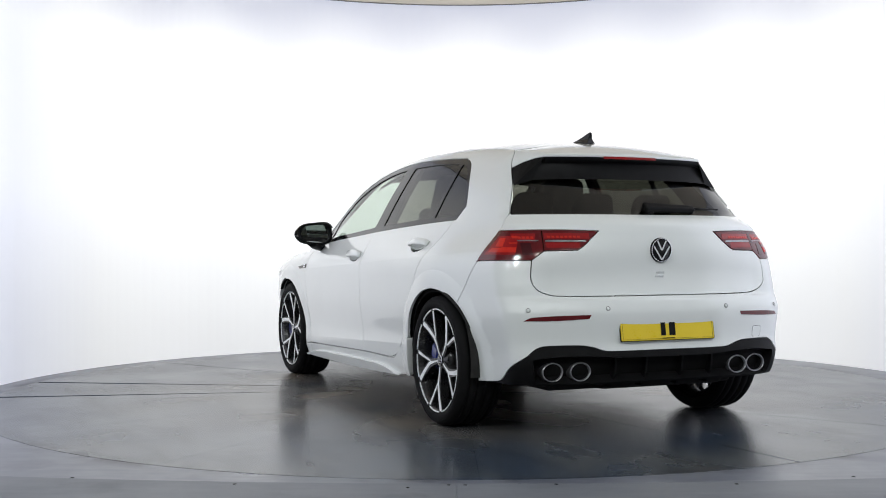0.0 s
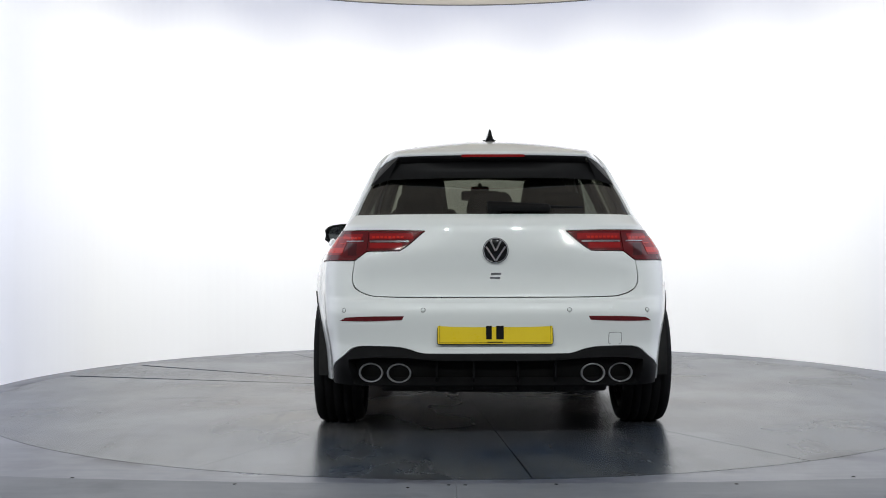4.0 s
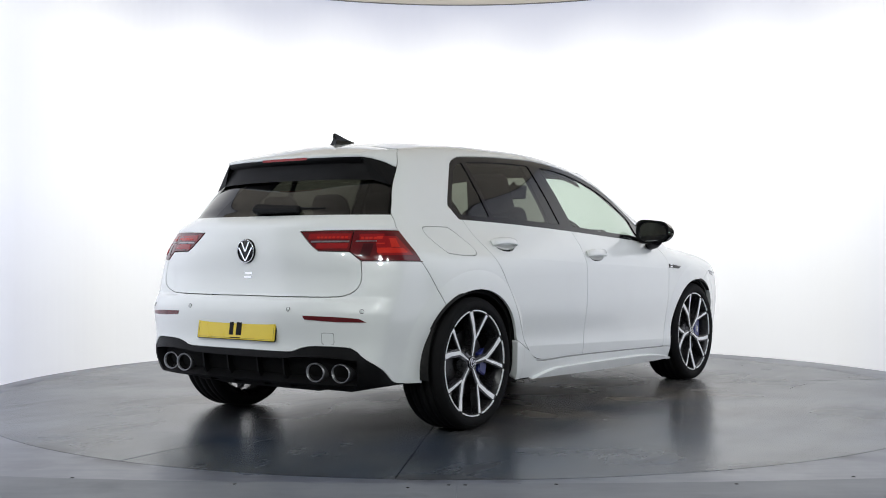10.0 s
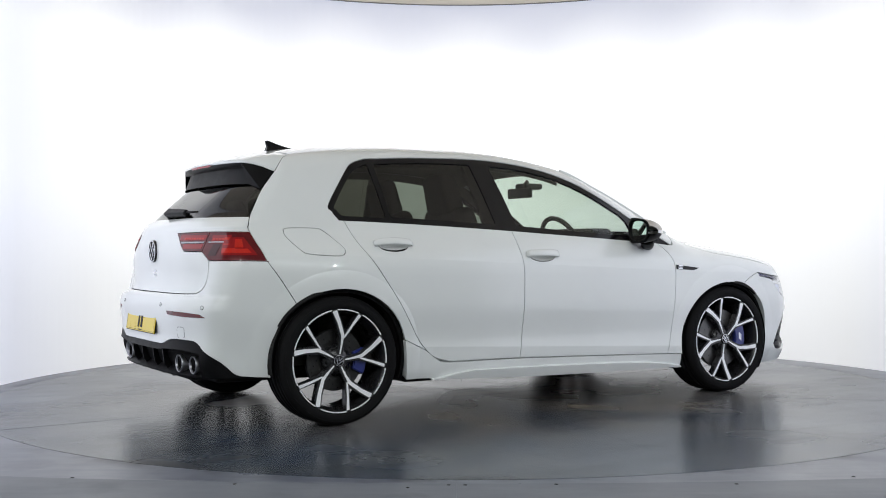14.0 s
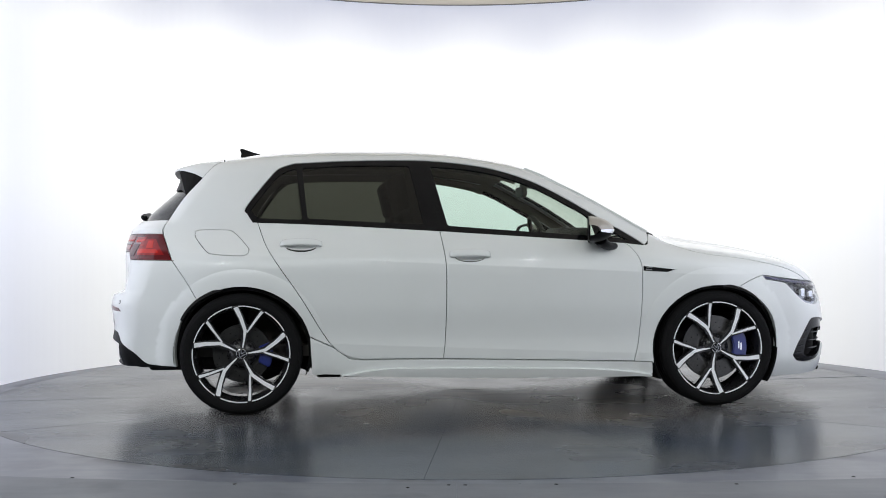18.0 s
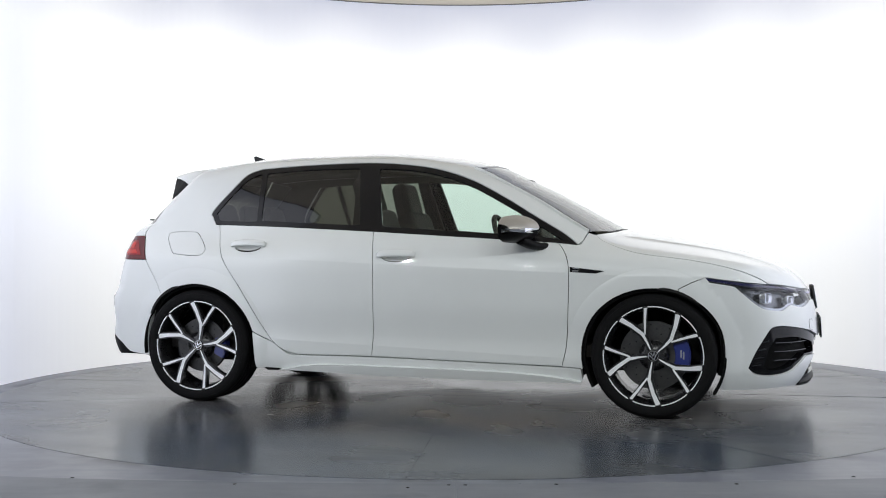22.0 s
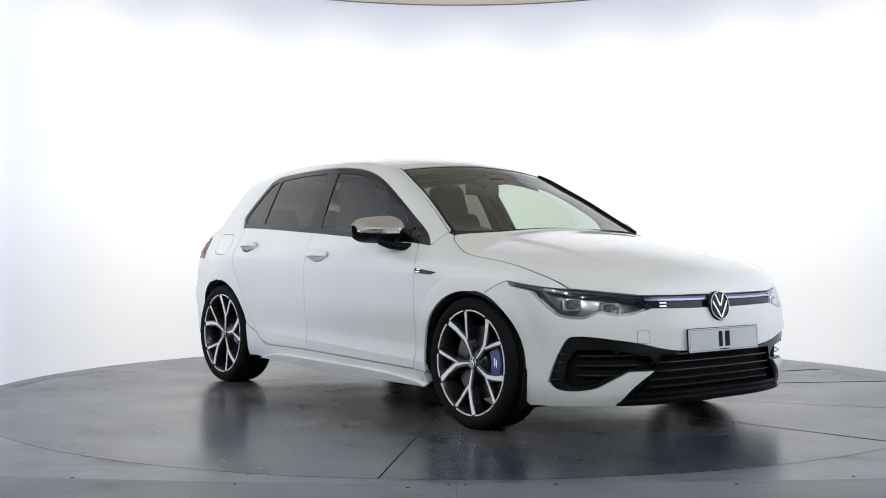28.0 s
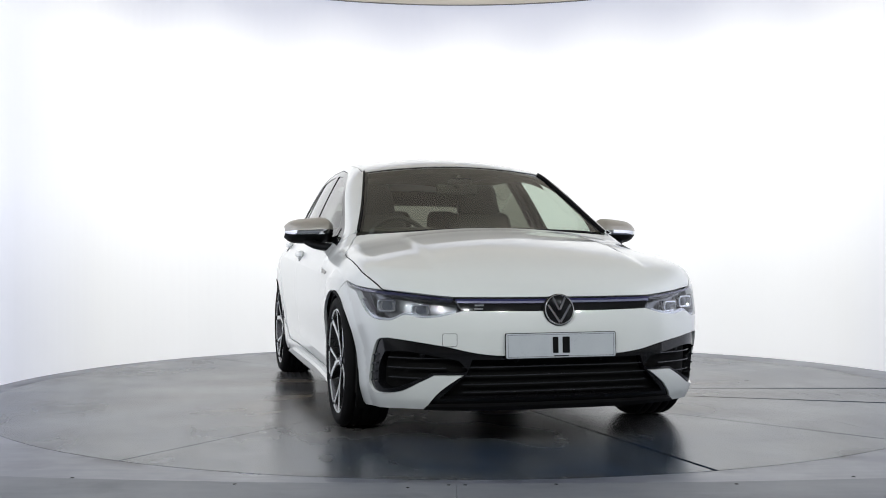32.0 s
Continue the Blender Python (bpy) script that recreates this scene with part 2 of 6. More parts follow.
# ---- panels: an outline drawn on the body, filled and bent to its shape ----
def across(pts, n=6):
    """A smooth open line through points, n steps between two."""
    p = np.array(pts, float)
    if len(p) < 3:
        return [tuple(p[0] + (p[-1] - p[0]) * i / n) for i in range(n + 1)]
    q = np.vstack([2 * p[0] - p[1], p, 2 * p[-1] - p[-2]])
    out = []
    for i in range(1, len(q) - 2):
        for k in range(n):
            s = k / n
            out.append(tuple(0.5 * (2 * q[i] + (q[i + 1] - q[i - 1]) * s + (2 * q[i - 1] - 5 * q[i] + 4 * q[i + 1] - q[i + 2]) * s * s
                                    + (3 * q[i] - q[i - 1] - 3 * q[i + 1] + q[i + 2]) * s ** 3)))
    return out + [tuple(p[-1])]


def flat(*lines):
    """One outline from several lines, without double points."""
    out = []
    for line in lines:
        for p in line:
            if not out or max(abs(a - b) for a, b in zip(p, out[-1])) > 1e-5:
                out.append(tuple(p))
    if max(abs(a - b) for a, b in zip(out[0], out[-1])) < 1e-5:
        out.pop()
    return out


def mirrored(line):
    """The same line on the car's other side, walked the other way."""
    return [(x, -y, z) for x, y, z in line][::-1]


def on_side(pts):
    """(x, z) on the car's right side to (x, y, z) on the body."""
    st = np.array([(x, -1.0, z) for x, z in pts])
    p, ok = land(st, np.tile([0.0, 1.0, 0.0], (len(st), 1)), 0.9)
    return [tuple(q) for q in p]


def on_top(pts):
    """(x, y) seen from above to (x, y, z) on the body."""
    st = np.array([(x, y, 1.55) for x, y in pts])
    p, ok = land(st, np.tile([0.0, 0.0, -1.0], (len(st), 1)), 1.2)
    return [tuple(q) for q in p]


# four ways of unrolling the body: s = rays towards a line along the car, t = from above, f and b = rays towards an upright axis in the nose and the tail
AXIS = {"f": (1.2, 1.0), "b": (-1.1, -1.0)}
SPINE = 0.75


def unroll(way, pts):
    out = []
    for x, y, z in pts:
        if way == "s":
            out.append((x, 0.75 * math.atan2(z - SPINE, -y)))
        elif way == "t":
            out.append((x, y))
        else:
            xc, s = AXIS[way]
            out.append((0.9 * math.atan2(y, (x - xc) * s), z))
    return np.array(out)


def roll_up(way, uv):
    n = len(uv)
    if way == "s":
        a = uv[:, 1] / 0.75
        d = np.stack([np.zeros(n), -np.cos(a), np.sin(a)], 1)
        st = np.stack([uv[:, 0], np.zeros(n), np.full(n, SPINE)], 1) + d * 1.05
    elif way == "t":
        d = np.tile([0.0, 0.0, 1.0], (n, 1))
        st = np.stack([uv[:, 0], uv[:, 1], np.full(n, 1.55)], 1)
    else:
        xc, s = AXIS[way]
        a = uv[:, 0] / 0.9
        d = np.stack([s * np.cos(a), np.sin(a), np.zeros(n)], 1)
        st = np.stack([np.full(n, xc), np.zeros(n), uv[:, 1]], 1) + d * 1.15
    p, ok = land(st, -d, 1.05 if way != "t" else 1.3)
    return p, ok


def snap(way, line):
    """The points of a line moved onto the body along the rays of an unrolled view."""
    p, _ = roll_up(way, unroll(way, line))
    return [tuple(q) for q in p]


def inside(uv, loop):
    x, y = uv[:, 0], uv[:, 1]
    res = np.zeros(len(uv), bool)
    for a, b in zip(loop, np.roll(loop, -1, 0)):
        cond = (a[1] > y) != (b[1] > y)
        with np.errstate(divide="ignore", invalid="ignore"):
            res ^= cond & (x < (b[0] - a[0]) * (y - a[1]) / (b[1] - a[1]) + a[0])
    return res


def area2(loop):
    return np.sum(loop[:, 0] * np.roll(loop[:, 1], -1) - np.roll(loop[:, 0], -1) * loop[:, 1])


def resample(loop, step):
    out = []
    for a, b in zip(loop, np.roll(loop, -1, 0)):
        n = max(1, int(np.ceil(np.linalg.norm(b - a) / step)))
        out += [a + (b - a) * i / n for i in range(n)]
    return np.array(out)


def grown(loop, d):
    """The loop moved outward by d (inward below zero); its turn is counter-clockwise."""
    e = np.roll(loop, -1, 0) - loop
    e /= np.maximum(np.linalg.norm(e, axis=1, keepdims=True), 1e-9)
    n = np.stack([e[:, 1], -e[:, 0]], 1)
    m = n + np.roll(n, 1, 0)
    k = np.maximum((m * n).sum(1, keepdims=True), 0.5)
    return loop + m / k * d


def to_mesh(name, verts, faces, normals=None, mats=(), smooth=True):
    me = bpy.data.meshes.new(name)
    me.from_pydata([tuple(v) for v in verts], [], faces)
    me.polygons.foreach_set("use_smooth", [smooth] * len(me.polygons))
    for m in mats:
        me.materials.append(m)
    if normals is not None:
        me.normals_split_custom_set_from_vertices([tuple(n) for n in normals])
    me.update()
    return me


def crease_points():
    """Points close on either side of the side's creases, so that these stay sharp in the meshes."""
    rows = []
    for x in np.arange(-1.0, 0.98, 0.007):
        rows += [(x, float(LOW_CREASE(x)) + d) for d in (-0.0015, 0.0015)]
    for x in np.arange(-1.72, 1.5, 0.008):
        rows += [(x, float(SHOULDER(x)) + d) for d in (-0.0015, 0.0015)]
    for hub in (1.303, -1.325):
        for a in np.arange(0.0, 180.0, 0.9):
            rows += [(hub + (FLARE + d) * math.cos(radians(a)), 0.326 + (FLARE + d) * math.sin(radians(a))) for d in (-0.0015, 0.0015)]
    return unroll("s", on_side(rows))


CREASES = crease_points()


def panel(name, way, outline, mat, parent, label="", holes=(), off=0.0, depth=0.014, gap=0.0018, step=0.03, both=False, sides=()):
    """A bent plate with a turned-in rim. outline, holes: (x, y, z) lines on the body. both: with its twin on the car's other side."""
    loops = []
    for i, line in enumerate((outline, *holes)):
        uv = unroll(way, line)
        if area2(uv) < 0:
            uv = uv[::-1]
        uv = grown(resample(uv, step * 0.7), -gap if i == 0 else gap)
        loops.append(uv)
    lo, hi = loops[0].min(0), loops[0].max(0)
    gx, gy = np.meshgrid(np.arange(lo[0], hi[0], step), np.arange(lo[1], hi[1], step))
    gx[1::2] += step / 2
    grid = np.stack([gx.ravel(), gy.ravel()], 1)
    keep = inside(grid, loops[0])
    edge = np.vstack(loops)
    for h in loops[1:]:
        keep &= ~inside(grid, h)
    grid = grid[keep]
    if len(grid):
        near = np.full(len(grid), 9.0)
        for e in edge:
            near = np.minimum(near, np.hypot(grid[:, 0] - e[0], grid[:, 1] - e[1]))
        grid = grid[near > step * 0.45]
    if way == "s":
        line = CREASES[inside(CREASES, loops[0])]
        for h in loops[1:]:
            line = line[~inside(line, h)]
        if len(line):
            gap_to = np.min(np.hypot(*(line[:, None, :] - edge[None, :, :]).transpose(2, 0, 1)), axis=1)
            line = line[gap_to > 0.003]
        if len(line) and len(grid):
            gap_to = np.array([np.hypot(line[:, 0] - q[0], line[:, 1] - q[1]).min() for q in grid])
            grid = np.vstack([grid[gap_to > step * 0.45], line])
    pts, edges = np.vstack([edge, grid]), []
    base = 0
    for loop in loops:
        edges += [(base + i, base + (i + 1) % len(loop)) for i in range(len(loop))]
        base += len(loop)
    uv, _, tris, *_ = delaunay_2d_cdt([Vector(p) for p in pts], edges, [], 0, 1e-7)
    uv = np.array([tuple(p) for p in uv])
    tris = [tuple(t) for t in tris]
    mid = np.array([uv[list(t)].mean(0) for t in tris])
    ok = inside(mid, loops[0])
    for h in loops[1:]:
        ok &= ~inside(mid, h)
    tris = [t for t, k in zip(tris, ok) if k]
    p, hit = roll_up(way, uv)
    tris = [t for t in tris if hit[list(t)].all()]
    n = normals_at(p)
    a, b, c = (np.array([t[i] for t in tris]) for i in range(3))
    turn = (np.cross(p[b] - p[a], p[c] - p[a]) * n[a]).sum()
    if turn < 0:
        tris = [t[::-1] for t in tris]
    verts, norms = list(p + n * off), list(n)
    # the rim: along every open edge
    count = {}
    for t in tris:
        for i in range(3):
            e = (t[i], t[(i + 1) % 3])
            count[e] = count.get(e, 0) + 1
    rim = [e for e in count if (e[1], e[0]) not in count]
    up, down = {}, {}
    faces = list(tris)
    for i, j in rim:
        for k in (i, j):
            if k not in up:
                up[k] = len(verts)
                verts.append(verts[k])
                norms.append((0, 0, 0))
                down[k] = len(verts)
                verts.append(verts[k] - n[k] * depth)
                norms.append((0, 0, 0))
        faces.append((up[j], up[i], down[i], down[j]))
    made = []
    for s in sides or ((1, -1) if both else (1,)):
        v, nn = np.array(verts), np.array(norms, float)
        v[:, 1] *= s
        nn[:, 1] *= s
        ob = new(name, to_mesh(name, v, faces if s > 0 else [f[::-1] for f in faces], nn, (mat,)))
        ob.parent = parent[0 if s > 0 else 1] if isinstance(parent, (list, tuple)) else parent
        made.append(tagged(ob, label))
    return made if both else made[0]


def spot(way, u, v, off=0.0):
    """Place and normal on the body for a point of an unrolled view: s (x, z), f and b (y, z), t (x, y)."""
    if way == "s":
        p = np.array(on_side([(u, v)]))
    elif way == "t":
        p = np.array(on_top([(u, v)]))
    else:
        s = AXIS[way][1]
        p, _ = land(np.array([[s * 2.4, u, v]]), np.array([[-s, 0.0, 0.0]]), 1.6)
    n = normals_at(p)[0]
    return Vector(p[0]) + Vector(n) * off, Vector(n)


def on_body(way, u, v, off=0.0, spin=0.0):
    """A pose on the body: z outward, y up as far as may be."""
    p, n = spot(way, u, v, off)
    up = Vector((0, 0, 1)) if way != "t" else Vector((1, 0, 0))
    x = up.cross(n).normalized()
    y = n.cross(x)
    m = Matrix((x, y, n)).transposed().to_4x4()
    m.translation = p
    return m @ Matrix.Rotation(radians(spin), 4, "Z")


def rounded_plate(w, h, d, r, seg=4, chamfer=0.0):
    """A plate with rounded corners in x and y, its back at z = 0."""
    bm = bmesh.new()
    ring = []
    for cx, cy, a0 in ((w / 2 - r, h / 2 - r, 0), (-w / 2 + r, h / 2 - r, 90), (-w / 2 + r, -h / 2 + r, 180), (w / 2 - r, -h / 2 + r, 270)):
        for i in range(seg + 1):
            a = radians(a0 + 90 * i / seg)
            ring.append((cx + r * math.cos(a), cy + r * math.sin(a), math.cos(a), math.sin(a)))
    levels = [(0, 0), (d - chamfer, 0), (d, chamfer)] if chamfer else [(0, 0), (d, 0)]
    rows = [[bm.verts.new((x - c * k, y - s * k, z)) for x, y, c, s in ring] for z, k in levels]
    n = len(ring)
    for a, b in zip(rows, rows[1:]):
        for i in range(n):
            bm.faces.new((a[i], a[(i + 1) % n], b[(i + 1) % n], b[i]))
    bm.faces.new(rows[-1])
    bm.faces.new(rows[0][::-1])
    return bm


def lathe(profile, n=48, axis="y", close=False):
    """Turns (radius, along) round an axis."""
    bm = bmesh.new()
    rows = []
    for r, h in profile:
        row = []
        for i in range(n):
            a = 2 * math.pi * i / n
            c, s = r * math.cos(a), r * math.sin(a)
            row.append(bm.verts.new((c, h, s) if axis == "y" else ((h, c, s) if axis == "x" else (c, s, h))))
        rows.append(row)
    pairs = list(zip(rows, rows[1:])) + ([(rows[-1], rows[0])] if close else [])
    for a, b in pairs:
        for i in range(n):
            bm.faces.new((a[i], a[(i + 1) % n], b[(i + 1) % n], b[i])).smooth = True
    if not close:
        if profile[0][0] > 1e-6:
            bm.faces.new(rows[0][::-1])
        if profile[-1][0] > 1e-6:
            bm.faces.new(rows[-1])
    bmesh.ops.remove_doubles(bm, verts=bm.verts[:], dist=1e-6)
    bmesh.ops.recalc_face_normals(bm, faces=bm.faces[:])
    return bm


def tube(line, radius, n=8, caps=True, flatten=1.0, closed=False):
    """A round bar along a line of points."""
    bm = bmesh.new()
    pts = [Vector(p) for p in line]
    rows = []
    for i, p in enumerate(pts):
        a = pts[i - 1] if i or closed else p
        b = pts[(i + 1) % len(pts)] if i < len(pts) - 1 or closed else p
        d = (b - a).normalized()
        side = d.cross(Vector((0, 0, 1)))
        side = side.normalized() if side.length > 1e-3 else Vector((1, 0, 0))
        up = side.cross(d)
        r = radius[i] if isinstance(radius, (list, tuple)) else radius
        rows.append([bm.verts.new(p + side * r * math.cos(2 * math.pi * k / n) + up * r * flatten * math.sin(2 * math.pi * k / n)) for k in range(n)])
    for a, b in list(zip(rows, rows[1:])) + ([(rows[-1], rows[0])] if closed else []):
        for k in range(n):
            bm.faces.new((a[k], a[(k + 1) % n], b[(k + 1) % n], b[k])).smooth = True
    if caps and not closed:
        bm.faces.new(rows[0][::-1])
        bm.faces.new(rows[-1])
    bmesh.ops.recalc_face_normals(bm, faces=bm.faces[:])
    return bm


def flat_shade(bm):
    for f in bm.faces:
        f.smooth = False
    return bm


def flip_y(bm):
    for v in bm.verts:
        v.co.y = -v.co.y
    bmesh.ops.reverse_faces(bm, faces=bm.faces[:])
    return bm


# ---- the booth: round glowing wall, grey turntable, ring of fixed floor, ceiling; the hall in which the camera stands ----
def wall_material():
    mat = material("painted_glow_wall", (0.62, 0.62, 0.63), 0.75)
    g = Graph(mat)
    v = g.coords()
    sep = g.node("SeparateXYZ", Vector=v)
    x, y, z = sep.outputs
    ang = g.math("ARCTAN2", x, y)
    # scallops of light and the fall-off with height are painted into the emission
    scallop_light = g.math("MULTIPLY", g.math("COSINE", g.math("MULTIPLY", ang, 16.0)), 0.05)
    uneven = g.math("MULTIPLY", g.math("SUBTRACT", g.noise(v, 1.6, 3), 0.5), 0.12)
    h = g.math("DIVIDE", g.math("SUBTRACT", z, g.math("ADD", scallop_light, uneven)), 3.3)
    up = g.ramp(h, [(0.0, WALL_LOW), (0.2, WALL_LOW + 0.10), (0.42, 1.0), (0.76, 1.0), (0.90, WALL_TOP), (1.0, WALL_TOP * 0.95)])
    # dimmer towards both sides; the unseen ends are boosted to light the car's flanks
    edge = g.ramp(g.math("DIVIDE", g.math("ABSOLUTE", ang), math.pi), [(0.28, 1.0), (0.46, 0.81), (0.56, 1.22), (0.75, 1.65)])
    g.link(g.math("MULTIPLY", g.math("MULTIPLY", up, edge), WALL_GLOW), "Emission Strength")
    # bluish cast of the light at top and sides, put into the emission colour
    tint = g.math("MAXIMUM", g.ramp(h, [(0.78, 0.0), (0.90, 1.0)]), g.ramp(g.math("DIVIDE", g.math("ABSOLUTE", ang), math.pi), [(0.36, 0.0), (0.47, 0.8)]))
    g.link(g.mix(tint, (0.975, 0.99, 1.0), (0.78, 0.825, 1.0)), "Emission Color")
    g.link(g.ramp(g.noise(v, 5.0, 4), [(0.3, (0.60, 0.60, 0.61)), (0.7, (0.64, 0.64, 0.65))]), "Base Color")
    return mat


def floor_material(name, dark, light, rough, scale=1.0, soil=0.0):
    """Worn grey floor paint: broad stains, scuffs, fine grain, satin shine."""
    mat = material(name, dark, rough)
    g = Graph(mat)
    v = g.coords()
    broad = g.noise(v, 0.9 * scale, 5)
    grain = g.noise(v, 40.0, 2, 0.5)
    stretch = g.node("Mapping", Vector=v)
    stretch.inputs["Scale"].default_value = (1.2, 9.0, 1.0)
    stretch.inputs["Rotation"].default_value = (0, 0, 0.5)
    scuff = g.noise(stretch.outputs[0], 2.2, 6, 0.65)
    cloud = g.noise(v, 3.4, 5, 0.55)
    tone = g.math("ADD", g.math("MULTIPLY", broad, 0.45), g.math("ADD", g.math("ADD", g.math("MULTIPLY", scuff, 0.13), g.math("MULTIPLY", cloud, 0.32)), g.math("MULTIPLY", grain, 0.03)))
    base = g.ramp(tone, [(0.40, dark), (0.60, light)])
    spots = g.ramp(g.noise(v, 2.6, 4, 0.5), [(0.58, 0.0), (0.76, 0.7)])
    flat_v = g.node("VectorMath", Vector=v)
    flat_v.operation = "MULTIPLY"
    flat_v.inputs[1].default_value = (1, 1, 0)
    far = g.node("VectorMath")
    far.operation = "LENGTH"
    g.t.links.new(flat_v.outputs[0], far.inputs[0])
    off_rim = g.math("ABSOLUTE", g.math("SUBTRACT", far.outputs["Value"], 2.85))
    worn = g.math("MULTIPLY", g.ramp(off_rim, [(0.0, 1.0), (0.11, 0.0)]), g.ramp(g.noise(v, 2.2, 6, 0.65), [(0.47, 0.0), (0.60, 0.85)]))
    base = g.mix(worn, base, (0.035, 0.034, 0.034))
    if soil:
        inner = g.ramp(g.math("DIVIDE", far.outputs["Value"], 2.86), [(0.0, 1.0), (0.36, 1.0), (0.78, 0.0)])
        patchy = g.ramp(g.noise(v, 1.9, 4, 0.5), [(0.30, 0.0), (0.70, 1.0)])
        base = g.mix(g.math("MULTIPLY", g.math("MULTIPLY", inner, patchy), soil), base, (0.230, 0.185, 0.130))
        scrape = g.node("Mapping", Vector=v)
        scrape.inputs["Scale"].default_value = (1.0, 26.0, 1.0)
        scrape.inputs["Rotation"].default_value = (0, 0, 1.9)
        lines = g.math("MULTIPLY", g.ramp(g.noise(scrape.outputs[0], 1.3, 3, 0.5), [(0.70, 0.0), (0.74, 0.8)]), g.ramp(g.noise(v, 1.1, 2), [(0.50, 0.0), (0.60, 1.0)]))
        base = g.mix(lines, base, (0.045, 0.043, 0.040))
        streak = g.node("Mapping", Vector=v)
        streak.inputs["Scale"].default_value = (0.8, 5.0, 1.0)
        streak.inputs["Rotation"].default_value = (0, 0, 1.2)
        smear = g.ramp(g.noise(streak.outputs[0], 1.7, 6, 0.6), [(0.48, 0.0), (0.72, 0.8)])
        base = g.mix(smear, base, (0.026, 0.029, 0.033))
        dull = g.math("MAXIMUM", g.math("MAXIMUM", lines, g.math("MULTIPLY", smear, 0.55)), g.math("MULTIPLY", g.math("MULTIPLY", inner, patchy), 0.6))
        worn = g.math("MAXIMUM", worn, dull)
    g.link(g.mix(spots, base, tuple(c * 0.6 for c in dark)), "Base Color")
    # dirt and wear take the shine off; the paint's own shine is cloudy
    dirt = g.math("MAXIMUM", worn, g.math("MULTIPLY", spots, 0.5))
    shine = g.ramp(g.math("ADD", g.math("MULTIPLY", cloud, 0.6), g.math("MULTIPLY", scuff, 0.4)), [(0.36, 0.44), (0.64, 0.56)])
    g.link(g.mix(dirt, shine, (0.35, 0.35, 0.35)), "Specular IOR Level")
    satin = g.math("ADD", g.math("MULTIPLY", broad, 0.5), g.math("MULTIPLY", g.noise(v, 1.6, 2, 0.4), 0.5))
    g.link(g.math("ADD", g.ramp(satin, [(0.34, rough * 0.85), (0.66, rough * 1.25)]), g.math("MULTIPLY", dirt, 0.05)), "Roughness")
    g.bump(g.noise(v, 5.0, 1), 0.003, 0.0004)
    return mat


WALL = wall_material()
DECK = floor_material("turntable_paint", (0.031, 0.046, 0.073), (0.094, 0.099, 0.100), 0.235, 1.0, 0.9)
RING = floor_material("ring_paint", (0.105, 0.115, 0.150), (0.220, 0.228, 0.265), 0.30)
HALL_FLOOR = floor_material("hall_floor_paint", (0.130, 0.140, 0.165), (0.195, 0.203, 0.225), 0.45)
CEIL = grained("ceiling_paint", (0.70, 0.63, 0.52), (0.76, 0.69, 0.58), 0.8, 40, 0.1)
EDGE = grained("ceiling_edge", (0.22, 0.215, 0.21), (0.28, 0.27, 0.26), 0.7, 60)
HALL = grained("hall_plaster", (0.74, 0.74, 0.74), (0.79, 0.79, 0.78), 0.85, 30, 0.2)

CX, CY, WALL_R = 0.08, 0.03, 3.10
wall = part("wall_round", ring_solid(WALL_R, WALL_R + 0.08, -0.001, 3.4, -44, 224, 160), WALL, None, "white round backdrop wall with its lighting painted into its glow")
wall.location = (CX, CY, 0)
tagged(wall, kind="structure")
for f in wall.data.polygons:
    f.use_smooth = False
ring = part("floor", ring_solid(2.8590, WALL_R + 0.3, -0.12, -0.001, 0, 360, 180), RING, None, "fixed grey painted floor ring round the turntable")
tagged(ring, kind="structure")


def apron(x0, x1):
    """A plate of the hall's floor, its edge towards the booth bent a little."""
    bm = bmesh.new()
    n = 40
    top = []
    for i in range(n + 1):
        x = x0 + (x1 - x0) * i / n
        bend = min(abs(x), 2.55)
        top.append((x, -2.945 + 0.042 * bend * bend))
    edge = [bm.verts.new((x, y, 0.003)) for x, y in top] + [bm.verts.new((x1, -12.0, 0.003)), bm.verts.new((x0, -12.0, 0.003))]
    low = [bm.verts.new((v.co.x, v.co.y, -0.05)) for v in edge]
    bm.faces.new(edge)
    k = len(edge)
    for i in range(k):
        bm.faces.new((edge[i], low[i], low[(i + 1) % k], edge[(i + 1) % k]))
    bmesh.ops.recalc_face_normals(bm, faces=bm.faces[:])
    return bm


for x0, x1 in ((-6.0, -0.0205), (-0.018, 6.0)):
    tagged(part("pavement", apron(x0, x1), HALL_FLOOR, None, "grey painted hall floor before the booth"), kind="structure")
tagged(part("ground", box_bm(-6.2, 6.2, -12.2, 5.0, -0.4, -0.13), HALL_FLOOR, None, "concrete slab under the booth"), kind="structure")
ceiling = part("ceiling", ring_solid(0.02, WALL_R - 0.06, 3.095, 3.16, 0, 360, 120, (CX, CY)), CEIL, None, "beige round ceiling of the booth")
tagged(ceiling, kind="structure")
trim = part("trim", ring_solid(WALL_R - 0.06, WALL_R - 0.045, 3.088, 3.17, 0, 360, 120, (CX, CY)), EDGE, None, "thin dark ceiling edge")
tagged(trim, kind="structure")
for nm, b in (("wall_south", box_bm(-6.2, 6.2, -12.2, -12.0, -0.13, 3.7)), ("wall_north", box_bm(-6.2, 6.2, 4.8, 5.0, -0.13, 3.7)),
              ("wall_west", box_bm(-6.2, -6.0, -12.0, 4.8, -0.13, 3.7)), ("wall_east", box_bm(6.0, 6.2, -12.0, 4.8, -0.13, 3.7))):
    tagged(part(nm, b, HALL, None, "plain grey plastered hall wall"), kind="structure")
tagged(part("ceiling_hall", box_bm(-6.2, 6.2, -12.2, 5.0, 3.7, 3.8), HALL, None, "plain grey hall ceiling"), kind="structure")
